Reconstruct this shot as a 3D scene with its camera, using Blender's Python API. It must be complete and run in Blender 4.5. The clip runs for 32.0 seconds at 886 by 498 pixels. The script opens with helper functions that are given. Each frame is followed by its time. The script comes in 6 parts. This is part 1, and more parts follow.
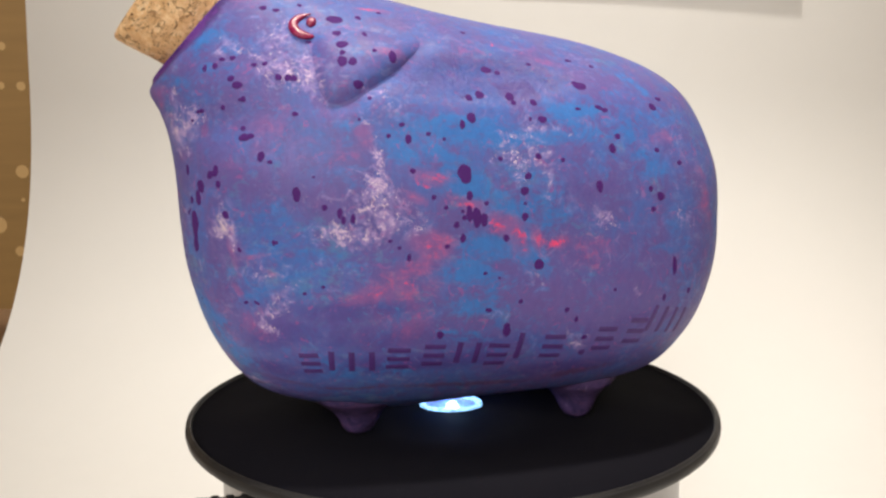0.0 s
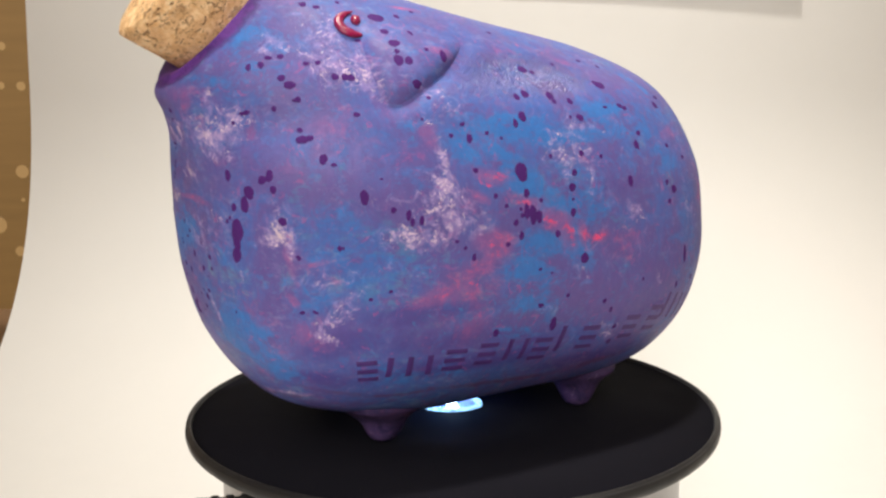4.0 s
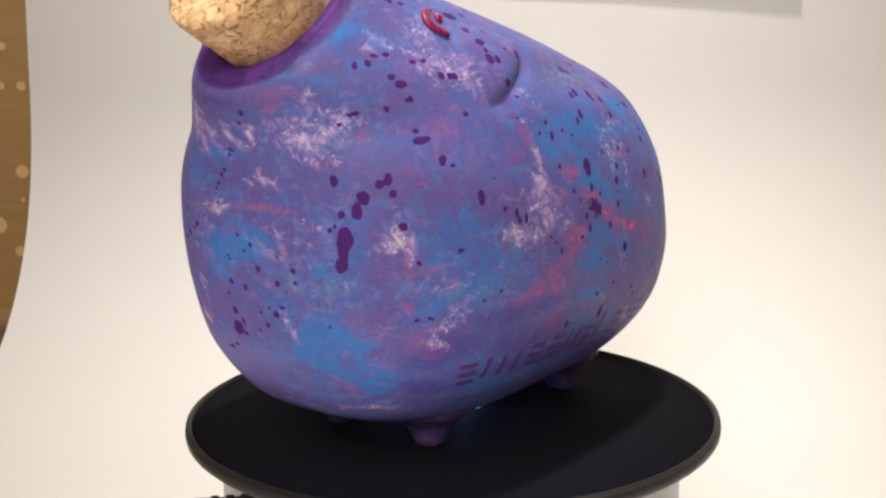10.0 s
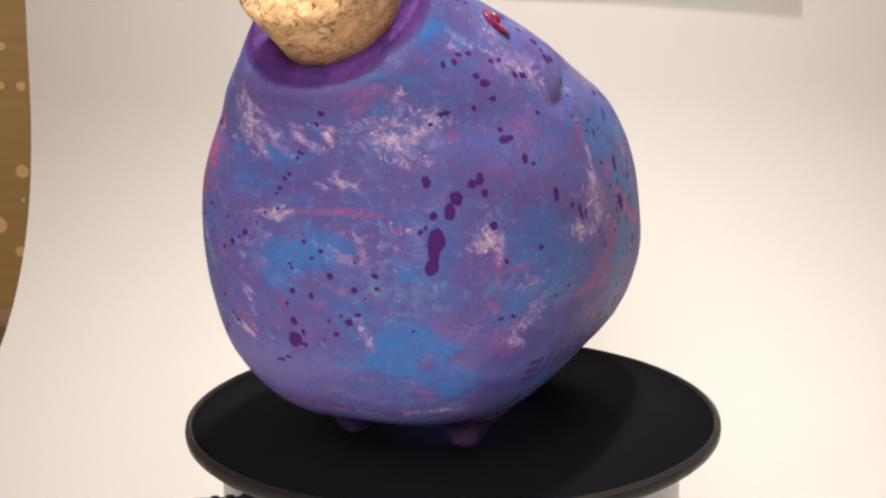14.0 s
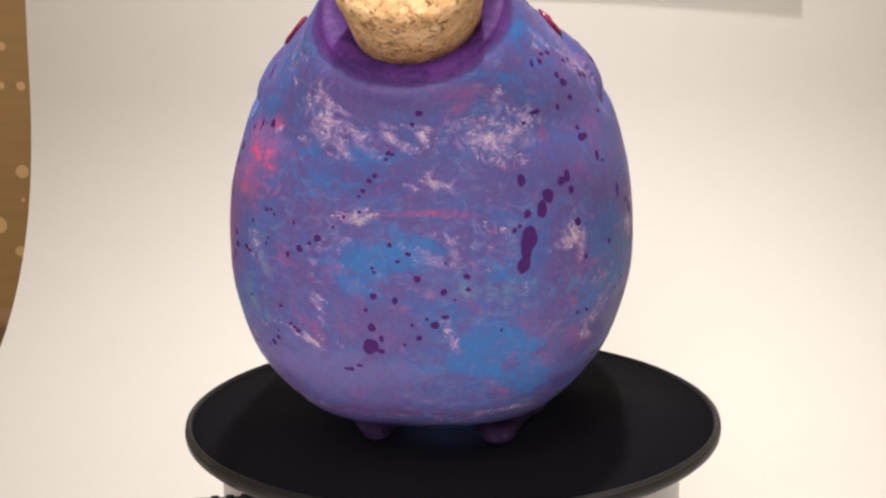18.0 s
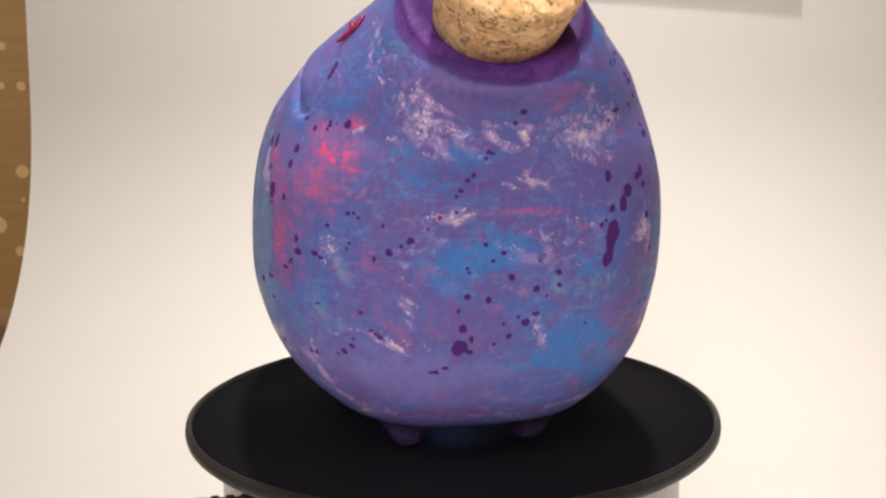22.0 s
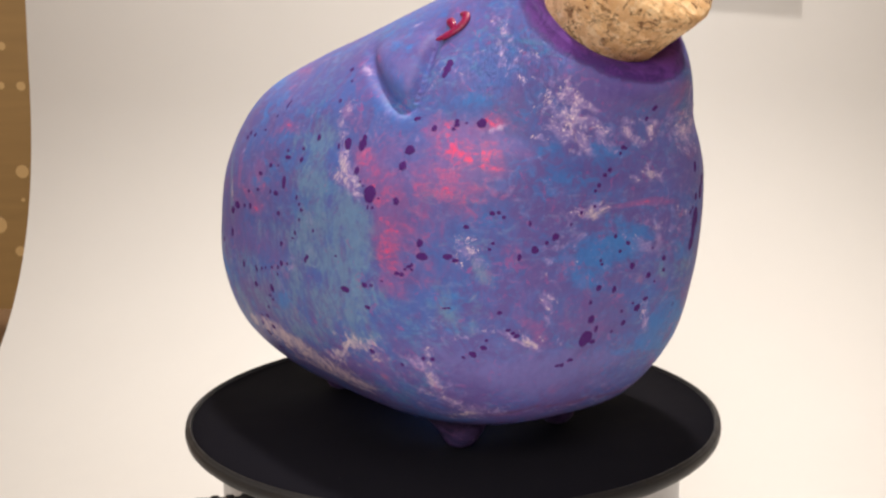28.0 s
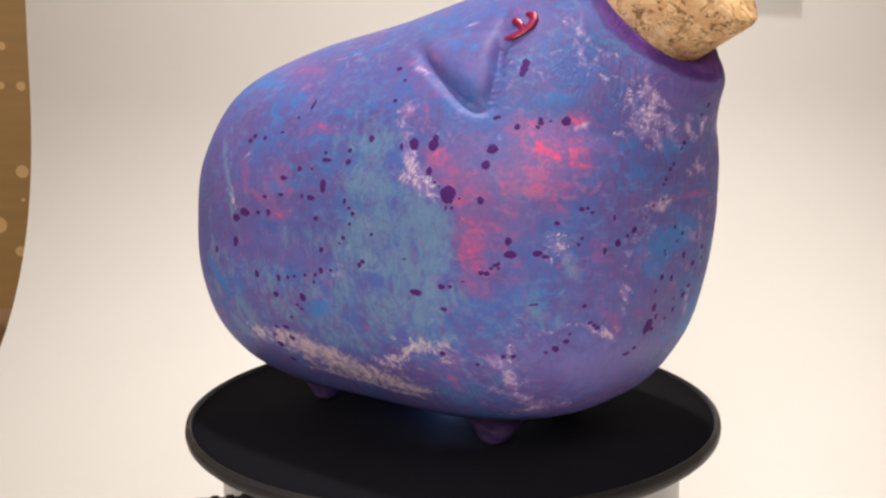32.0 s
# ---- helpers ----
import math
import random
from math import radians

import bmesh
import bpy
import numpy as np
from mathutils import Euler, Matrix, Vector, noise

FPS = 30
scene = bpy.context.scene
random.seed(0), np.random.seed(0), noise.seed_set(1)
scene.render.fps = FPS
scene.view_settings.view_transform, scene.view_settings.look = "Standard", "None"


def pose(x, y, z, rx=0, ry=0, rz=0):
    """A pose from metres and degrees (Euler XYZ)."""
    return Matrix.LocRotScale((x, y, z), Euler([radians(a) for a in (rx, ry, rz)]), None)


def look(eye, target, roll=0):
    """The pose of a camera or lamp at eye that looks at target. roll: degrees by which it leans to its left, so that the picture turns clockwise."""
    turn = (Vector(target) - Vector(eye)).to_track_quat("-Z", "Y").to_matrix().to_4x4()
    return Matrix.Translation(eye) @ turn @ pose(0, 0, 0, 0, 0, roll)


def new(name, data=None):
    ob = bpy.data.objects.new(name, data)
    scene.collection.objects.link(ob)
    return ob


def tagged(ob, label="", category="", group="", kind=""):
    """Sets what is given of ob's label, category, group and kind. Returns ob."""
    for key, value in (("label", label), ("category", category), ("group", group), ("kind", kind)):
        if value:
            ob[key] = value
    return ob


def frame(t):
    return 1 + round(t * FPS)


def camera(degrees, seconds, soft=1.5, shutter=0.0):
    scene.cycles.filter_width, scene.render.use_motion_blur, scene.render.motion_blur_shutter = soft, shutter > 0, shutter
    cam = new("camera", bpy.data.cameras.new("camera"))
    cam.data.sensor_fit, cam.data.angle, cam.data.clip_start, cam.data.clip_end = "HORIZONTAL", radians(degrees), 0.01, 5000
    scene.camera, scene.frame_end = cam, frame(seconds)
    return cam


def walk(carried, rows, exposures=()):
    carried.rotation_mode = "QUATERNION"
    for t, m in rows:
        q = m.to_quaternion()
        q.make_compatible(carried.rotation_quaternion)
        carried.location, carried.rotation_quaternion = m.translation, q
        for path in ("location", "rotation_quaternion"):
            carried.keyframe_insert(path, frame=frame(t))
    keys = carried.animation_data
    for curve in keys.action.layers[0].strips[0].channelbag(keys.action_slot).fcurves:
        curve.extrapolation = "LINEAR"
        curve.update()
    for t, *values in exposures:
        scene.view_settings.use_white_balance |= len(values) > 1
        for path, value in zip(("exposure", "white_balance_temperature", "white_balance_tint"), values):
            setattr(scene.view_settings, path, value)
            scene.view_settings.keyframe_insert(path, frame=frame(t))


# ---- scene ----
from mathutils.bvhtree import BVHTree

# ---- camera: stands still on a support before the turntable ----
cam = camera(46.62, 32.0, soft=2.5)
EYE = Vector((0.0, -0.28325, 0.09365))
YAW, PITCH = radians(-0.309), radians(9.76)
AIM = EYE + Vector((math.sin(YAW) * math.cos(PITCH), math.cos(YAW) * math.cos(PITCH), -math.sin(PITCH)))
STAND = look(EYE, AIM, -0.696)
walk(cam, [(0.0, STAND), (32.0, STAND)], [(0.0, 0.03, 6450, 6.0), (1.0, 0.07, 6420, 5.5), (2.5, 0.12, 6420, 5.5),
     (6.0, 0.12, 6350, 5.0), (8.0, 0.11, 6300, 5.0), (9.0, 0.06, 6330, 6.5), (10.0, 0.03, 6350, 7.5), (13.5, 0.0, 6500, 9.5), (24.0, 0.0, 6500, 9.5), (32.0, 0.0, 6500, 9.5)])

# ---- light: one warm ceiling lamp over the table, bounced by the room, plus an added fill ----
world = bpy.data.worlds.new("world")
scene.world = world
world.use_nodes = True
world.node_tree.nodes["Background"].inputs[0].default_value = (1.0, 0.9, 0.78, 1)
world.node_tree.nodes["Background"].inputs[1].default_value = 0.0


def area_lamp(name, at, aim, size, watts, colour):
    data = bpy.data.lights.new(name, "AREA")
    data.shape, data.size, data.energy, data.color = "DISK", size, watts, colour
    ob = new(name, data)
    ob.matrix_world = look(at, aim)
    return ob


area_lamp("ceiling_bulb", (0.06, 0.04, 1.25), (0.04, 0.04, 0), 0.09, 16.6, (1.0, 0.905, 0.815))
led = new("led_light", bpy.data.lights.new("led_light", "POINT"))
led.data.energy, led.data.color, led.data.shadow_soft_size = 0.0022, (0.10, 0.22, 1.0), 0.002
led.location = (0.0, 0.0, 0.0035)
# added fill lamp out of view, stands in for the room's diffuse light
area_lamp("front_fill", (-0.37, -1.5, 0.9), (0, 0, 0.05), 0.9, 21.5, (1.0, 0.93, 0.87))


# ---- materials ----
class Nodes:
    """A small builder for node materials."""

    def __init__(self, name):
        self.mat = bpy.data.materials.new(name)
        self.mat.use_nodes = True
        self.tree = self.mat.node_tree
        self.bsdf = self.tree.nodes["Principled BSDF"]
        self.coord = self.tree.nodes.new("ShaderNodeTexCoord").outputs["Object"]

    def link(self, a, b):
        if isinstance(a, bpy.types.NodeSocket):
            self.tree.links.new(a, b)
        elif isinstance(a, (tuple, list)) and len(a) == 3 and b.type == "RGBA":
            b.default_value = (*a, 1)
        else:
            b.default_value = a
        return self

    def set(self, **kw):
        for k, v in kw.items():
            self.link(v, self.bsdf.inputs[k.replace("_", " ")])
        return self

    def noise(self, scale, detail=4, rough=0.55, stretch=None, distort=0.0):
        n = self.tree.nodes.new("ShaderNodeTexNoise")
        n.inputs["Scale"].default_value, n.inputs["Detail"].default_value = scale, detail
        n.inputs["Roughness"].default_value, n.inputs["Distortion"].default_value = rough, distort
        self.link(self.mapped(stretch), n.inputs["Vector"])
        return n.outputs["Fac"]

    def mapped(self, stretch):
        if not stretch:
            return self.coord
        m = self.tree.nodes.new("ShaderNodeMapping")
        m.inputs["Scale"].default_value = stretch
        self.link(self.coord, m.inputs["Vector"])
        return m.outputs["Vector"]

    def cells(self, scale, feature="F1", stretch=None, out="Distance", rnd=1.0):
        n = self.tree.nodes.new("ShaderNodeTexVoronoi")
        n.feature = feature
        n.inputs["Scale"].default_value, n.inputs["Randomness"].default_value = scale, rnd
        self.link(self.mapped(stretch), n.inputs["Vector"])
        return n.outputs[out]

    def attr(self, name):
        n = self.tree.nodes.new("ShaderNodeAttribute")
        n.attribute_name = name
        return n.outputs["Fac"]

    def math(self, op, a, b=0.0, clamp=False):
        n = self.tree.nodes.new("ShaderNodeMath")
        n.operation, n.use_clamp = op, clamp
        self.link(a, n.inputs[0]), self.link(b, n.inputs[1])
        return n.outputs[0]

    def vector(self, op, a, b):
        n = self.tree.nodes.new("ShaderNodeVectorMath")
        n.operation = op
        self.link(a, n.inputs[0])
        self.link(b, n.inputs["Scale" if op == "SCALE" else 1])
        return n.outputs[0]

    def ramp(self, fac, lo, hi, a=0.0, b=1.0):
        n = self.tree.nodes.new("ShaderNodeMapRange")
        n.interpolation_type = "SMOOTHSTEP"
        self.link(fac, n.inputs["Value"])
        for k, v in (("From Min", lo), ("From Max", hi), ("To Min", a), ("To Max", b)):
            n.inputs[k].default_value = v
        return n.outputs["Result"]

    def mix(self, fac, a, b, blend="MIX"):
        n = self.tree.nodes.new("ShaderNodeMix")
        n.data_type, n.blend_type = "RGBA", blend
        self.link(fac, n.inputs["Factor"]), self.link(a, n.inputs[6]), self.link(b, n.inputs[7])
        return n.outputs[2]

    def bump(self, height, strength=0.3, dist=0.001):
        n = self.tree.nodes.new("ShaderNodeBump")
        n.inputs["Strength"].default_value, n.inputs["Distance"].default_value = strength, dist
        self.link(height, n.inputs["Height"])
        self.link(n.outputs["Normal"], self.bsdf.inputs["Normal"])
        return self


def srgb(r, g, b):
    """Linear colour from 8-bit values."""
    return tuple((c / 255 / 12.92) if c < 11 else ((c / 255 + 0.055) / 1.055) ** 2.4 for c in (r, g, b))


def make_plain(name, colour, rough, scale=80, amount=0.15, bump=0.1, metal=0.0, gloss=0.5):
    n = Nodes(name)
    dark = tuple(c * (1 - amount) for c in colour)
    n.set(Base_Color=n.mix(n.noise(scale, 5), dark, colour), Roughness=n.ramp(n.noise(scale * 3, 3), 0.3, 0.7, rough - 0.06, rough + 0.06), Metallic=metal, Specular_IOR_Level=gloss)
    n.bump(n.noise(scale * 12, 3), bump, 0.0003)
    return n.mat


PAPER = make_plain("white_paper", (0.70, 0.69, 0.675), 0.75, 30, 0.03, 0.08)
ROOM = make_plain("room_paint", (0.72, 0.66, 0.58), 0.8, 4, 0.06)
TABLE = make_plain("table_wood", (0.22, 0.13, 0.07), 0.5, 12, 0.4)
SATIN_BLACK = make_plain("black_rim_plastic", (0.014, 0.0138, 0.015), 0.45, 60, 0.2, 0.05, 0.0, 0.35)
SILVER = make_plain("silver_plastic", (0.45, 0.45, 0.46), 0.35, 90, 0.06, 0.05, 0.7)
RUBBER = make_plain("black_rubber", (0.02, 0.02, 0.022), 0.6, 90, 0.2)
GOLD = make_plain("gold_print", (0.42, 0.27, 0.11), 0.45, 60, 0.1, 0.02)


def make_wrap():
    n = Nodes("brown_printed_paper")
    grain = n.noise(9, 6, 0.6, (1, 1, 14))
    n.set(Base_Color=n.mix(grain, (0.165, 0.092, 0.024), (0.245, 0.142, 0.042)), Roughness=0.6)
    return n.mat


WRAP = make_wrap()


def make_platter_black():
    """Matt black plastic with a little dust and lint."""
    n = Nodes("black_plastic")
    col = n.mix(n.noise(60, 5), (0.0080, 0.0077, 0.0112), (0.0095, 0.0091, 0.0130))
    dust = n.math("MULTIPLY", n.ramp(n.noise(1500, 3, 0.6), 0.70, 0.76), n.ramp(n.noise(70, 4), 0.48, 0.62))
    lint = n.ramp(n.noise(260, 5, 0.6, (1, 2.5, 1), 1.5), 0.72, 0.75)
    col = n.mix(n.math("MULTIPLY", n.math("MAXIMUM", dust, lint), 0.6), col, (0.07, 0.068, 0.066))
    n.set(Base_Color=col, Roughness=n.ramp(n.noise(40, 4), 0.3, 0.7, 0.82, 0.92), Specular_IOR_Level=0.03)
    n.bump(n.noise(900, 3), 0.06, 0.0003)
    return n.mat


BLACK = make_platter_black()


# ---- mesh helpers ----
def mesh_of(name, verts, faces, mats, smooth=True):
    me = bpy.data.meshes.new(name)
    me.from_pydata([tuple(v) for v in verts], [], faces)
    for m in mats if isinstance(mats, (list, tuple)) else [mats]:
        me.materials.append(m)
    me.polygons.foreach_set("use_smooth", [smooth] * len(me.polygons))
    me.update()
    return me


def part(name, me, parent, label=""):
    ob = new(name, me)
    ob.parent = parent
    return tagged(ob, label) if label else ob


def loft(rings, closed=True, cap_a=False, cap_b=False):
    """Verts and faces of rings of equal length joined one to the next."""
    n = len(rings[0])
    verts = [v for r in rings for v in r]
    faces = []
    for i in range(len(rings) - 1):
        for j in range(n if closed else n - 1):
            k = (j + 1) % n
            faces.append((i * n + j, i * n + k, (i + 1) * n + k, (i + 1) * n + j))
    if cap_a:
        faces.append(tuple(range(n - 1, -1, -1)))
    if cap_b:
        faces.append(tuple(range((len(rings) - 1) * n, len(rings) * n)))
    return verts, faces


def lathe(profile, steps=96):
    """A turned shape about z from (radius, height) pairs."""
    rings = [[(r * math.cos(2 * math.pi * j / steps), r * math.sin(2 * math.pi * j / steps), z) for j in range(steps)] for r, z in profile]
    return loft(rings, True, profile[0][0] > 1e-6, profile[-1][0] > 1e-6)


def box(x0, x1, y0, y1, z0, z1, bevel=0.0):
    bm = bmesh.new()
    bmesh.ops.create_cube(bm, size=1)
    for v in bm.verts:
        v.co = Vector(((x0 + x1) / 2 + v.co.x * (x1 - x0), (y0 + y1) / 2 + v.co.y * (y1 - y0), (z0 + z1) / 2 + v.co.z * (z1 - z0)))
    if bevel:
        bmesh.ops.bevel(bm, geom=bm.edges[:], offset=bevel, segments=2, affect="EDGES")
    return bm


def from_bm(name, bm, mat, smooth=False):
    me = bpy.data.meshes.new(name)
    bm.to_mesh(me)
    bm.free()
    me.materials.append(mat)
    me.polygons.foreach_set("use_smooth", [smooth] * len(me.polygons))
    return me


# ---- room, table and paper sweep ----
FLOOR_Z = -0.068
tagged(new("table", from_bm("table", box(-0.9, 0.9, -0.75, 0.85, FLOOR_Z - 0.045, FLOOR_Z - 0.003, 0.004), TABLE)), "dark wooden table under the paper sweep", "table")
for nm, b in (("floor", (-1.7, 1.7, -2.0, 1.6, -0.86, -0.80)), ("ceiling", (-1.7, 1.7, -2.0, 1.6, 1.60, 1.66)), ("wall_west", (-1.76, -1.7, -2.0, 1.6, -0.8, 1.6)),
              ("wall_east", (1.7, 1.76, -2.0, 1.6, -0.8, 1.6)), ("wall_north", (-1.7, 1.7, 1.6, 1.66, -0.8, 1.6)), ("wall_south", (-1.7, 1.7, -2.06, -2.0, -0.8, 1.6))):
    tagged(new(nm, from_bm(nm, box(*b), ROOM)), "plain warm painted room " + nm.split("_")[0], nm.split("_")[0], kind="structure")


def paper_sweep():
    """A white sheet: flat under the turntable, curved up into an upright back."""
    back, left, right, top = 0.265, -0.2200, 0.36, 0.34
    line = [(-0.24, FLOOR_Z), (0.0, FLOOR_Z)]
    y, z, steps = back - 0.167, FLOOR_Z, 48
    bends = [1.4958 * (0.6 * u + 0.4 * (3 * u * u - 2 * u ** 3)) for u in ((k + 0.5) / steps for k in range(steps))]
    span = 0.167 / sum(math.cos(a) for a in bends)
    for a in bends:
        y, z = y + span * math.cos(a), z + span * math.sin(a)
        line.append((y, z))
    line += [(y + 0.075 * (up - z), up) for up in (z + 0.03, 0.24, top)]
    thick = 0.0006
    rings = []
    for i, (y, z) in enumerate(line):
        a, b = line[max(0, i - 1)], line[min(len(line) - 1, i + 1)]
        d = Vector((b[0] - a[0], b[1] - a[1])).normalized()
        oy, oz = d.y * thick, -d.x * thick
        rings.append([(left, y, z), (right, y, z), (right, y + oy, z + oz), (left, y + oy, z + oz)])
    v, f = loft(rings, True, True, True)
    return mesh_of("paper_sweep", v, f, PAPER)


sweep = paper_sweep()
tagged(new("paper_sweep", sweep), "plain white paper sheet curved up behind the turntable", "backdrop paper")

wrap = tagged(new("patterned_backdrop", from_bm("patterned_backdrop", box(-0.62, 0.62, 0.44, 0.443, FLOOR_Z - 0.003, 0.62), WRAP)), "brown printed paper with gold dots behind the white sheet", "wrapping paper")


def shade_curl():
    """An unseen strip added above the view to shade the sheet, standing off it a little more at one end."""
    rings = []
    cols = [0.03 + 0.1546 * k / 16 for k in range(17)]
    for i in range(12):
        u = i / 11
        z = 0.1342 + 0.20 * u
        front = [(x, 0.2660 + 0.075 * (z - 0.115) - 0.0001 - 0.0030 * (k / 16) ** 1.5 * (1 - u) ** 2, z) for k, x in enumerate(cols)]
        rings.append(front + [(x, y + 0.0003, z) for x, y, z in reversed(front)])
    v, f = loft(rings, True, True, True)
    return mesh_of("shade_strip", v, f, PAPER)


tagged(new("shade_strip", shade_curl()), "unseen white strip added above the view to shade the sheet's top", "paper strip")
DOTS = [(-0.300, 0.028, 0.0046), (-0.320, -0.010, 0.0060), (-0.2962, 0.0875, 0.0032), (-0.3075, 0.115, 0.0028), (-0.3060, -0.029, 0.0036), (-0.310, 0.088, 0.0024),
        (-0.301, 0.008, 0.0014), (-0.325, 0.050, 0.0040), (-0.335, 0.10, 0.0050), (-0.29, 0.16, 0.004), (-0.31, 0.19, 0.003)]
for x, z, r in DOTS:
    v, f = lathe([(r, 0.0), (r * 0.98, 0.00012), (0.0, 0.00014)], 28)
    dot = part("gold_dot", mesh_of("gold_dot", v, f, GOLD, False), wrap, "gold printed dot")
    dot.matrix_local = Matrix.Translation((x, 0.44, z)) @ pose(0, 0, 0, 90, 0, 0)

# ---- turntable ----
turntable = tagged(new("turntable"), "black display turntable with silver base and blue-white light", "turntable")
v, f = lathe([(0.0643, -0.0050), (0.0646, -0.0060), (0.0646, -0.064), (0.0636, -0.0665), (0.060, -0.0678)], 128)
part("base", mesh_of("base", v, f, SILVER), turntable, "silver plastic drum base")
v, f = lathe([(0.0655, -0.0042), (0.0727, -0.0038), (0.0728, -0.0007), (0.0040, -0.0007), (0.0039, -0.0012)], 160)
platter = part("platter", mesh_of("platter", v, f, BLACK), turntable, "matt black round platter")
v, f = lathe([(0.0660, -0.0044), (0.0715, -0.0042), (0.0736, -0.0037), (0.0745, -0.0028), (0.0747, -0.0017), (0.0746, -0.0008), (0.0744, -0.0002), (0.0741, -0.0003), (0.0738, -0.0001), (0.0735, 0.0003), (0.0732, 0.0003), (0.0730, 0.0),
              (0.0729, -0.0005), (0.0727, -0.0009)], 160)
part("rim", mesh_of("rim", v, f, SATIN_BLACK), platter, "rounded satin black raised lip")


def make_glow(name, colour, strength):
    n = Nodes(name)
    facet = n.ramp(n.noise(420, 3, 0.6, None, 1.5), 0.38, 0.62, 0.45 * strength, 1.7 * strength)
    n.set(Base_Color=(0.5, 0.6, 0.75), Roughness=0.12, Emission_Color=colour, Emission_Strength=facet)
    return n.mat


v, f = lathe([(0.0092, -0.0010), (0.0070, -0.0004), (0.0030, 0.0002), (0.0, 0.0004)], 64)
lens = part("light_lens", mesh_of("light_lens", v, f, make_glow("led_lens", (0.26, 0.50, 1.0), 0.50)), turntable, "clear round lens glowing blue-white")
v, f = lathe([(0.0097, -0.0012), (0.0096, -0.0002), (0.0093, 0.0001), (0.0089, -0.0002), (0.0087, -0.0006)], 64)
part("lens_ring", mesh_of("lens_ring", v, f, make_glow("led_ring", (0.30, 0.60, 1.0), 1.6)), lens, "bright glowing lens edge")
v, f = lathe([(0.0, -0.0008), (0.0013, 0.0002), (0.0017, 0.0009), (0.0012, 0.0018), (0.0, 0.0023)], 24)
part("light_core", mesh_of("light_core", v, f, make_glow("led_core", (0.50, 0.74, 1.0), 26.0)), lens, "white-hot light point").location = (0.0004, -0.0078, -0.0006)
lens.matrix_local = Matrix.Translation((0.0002, 0.0008, 0.0003)) @ Matrix.Diagonal((0.93, 0.66, 1, 1))
# ---- power lead at the foot of the base ----
def add_lead():
    lead = tagged(new("power_lead"), "black ribbed power lead plugged into the turntable base", "cable")
    plug_at, way = Vector((-0.0455, -0.0450, -0.0102)), Vector((-0.995, -0.05, 0.02)).normalized()
    turn = way.to_track_quat("Z", "Y").to_matrix().to_4x4()
    prof = [(0.0016, -0.006)]
    for k in range(4):
        z = 0.0005 + 0.0036 * k
        prof += [(0.0021 - 0.0002 * k, z), (0.0026 - 0.0002 * k, z + 0.0004), (0.0026 - 0.0002 * k, z + 0.0019), (0.0021 - 0.0002 * k, z + 0.0023)]
    v, f = lathe(prof + [(0.0014, 0.0172)], 24)
    me = mesh_of("plug", v, f, RUBBER)
    plug = part("plug", me, lead, "ribbed black strain relief")
    plug.matrix_local = Matrix.Translation(plug_at) @ turn
    start = plug_at + way * 0.016
    rings = []
    for i in range(25):
        u = i / 24
        p = start + Vector((-0.075 * u, -0.05 * u * u, 0)) + Vector((0, 0, (FLOOR_Z + 0.0015 - start.z) * (1 - (1 - u) ** 2)))
        rings.append([(p.x + 0.0012 * math.cos(b) * 0.5, p.y + 0.0012 * math.cos(b), p.z + 0.0012 * math.sin(b)) for b in [2 * math.pi * j / 12 for j in range(12)]])
    v, f = loft(rings, True, True, True)
    part("cord", mesh_of("cord", v, f, RUBBER), lead)


add_lead()

# ---- piggy jar: body lofted between a front and a back profile, in millimetres ----
# front y, front z, back y, back z, half width, lean of the widest place, squareness
SECTIONS = [
    (-44.0, 8.2, 41.0, 10.0, 26.0, 0.90, 2.84),
    (-57.0, 14.2, 56.1, 11.4, 33.5, 0.90, 3.28),
    (-66.0, 27.0, 64.4, 23.0, 44.6, 0.90, 3.21),
    (-70.9, 42.5, 70.4, 38.0, 50.7, 0.93, 2.88),
    (-72.3, 55.0, 73.3, 52.3, 51.5, 1.00, 2.74),
    (-72.7, 66.0, 74.2, 70.6, 50.2, 1.10, 2.53),
    (-73.3, 73.6, 65.6, 89.2, 47.0, 1.22, 2.15),
    (-74.3, 79.4, 40.3, 100.6, 43.1, 1.26, 1.80),
    (-75.9, 84.6, -4.2, 109.7, 35.8, 1.08, 1.97),
    (-78.1, 89.2, -38.2, 118.8, 24.6, 1.02, 2.04),
    (-77.2, 92.0, -46.8, 124.9, 19.9, 1.00, 2.00),
]
X0, LEAN, TURN = -2.40, 0.0079, -0.0228


def smooth_rows(ctrl, count):
    n = len(ctrl)
    u = np.linspace(0, n - 1, count)
    i = np.clip(u.astype(int), 0, n - 2)
    f = (u - i)[:, None]
    e = np.vstack([2 * ctrl[0] - ctrl[1], ctrl, 2 * ctrl[-1] - ctrl[-2]])
    a, b, c, d = e[i], e[i + 1], e[i + 2], e[i + 3]
    return 0.5 * (2 * b + (c - a) * f + (2 * a - 5 * b + 4 * c - d) * f ** 2 + (3 * b - a - 3 * c + d) * f ** 3)


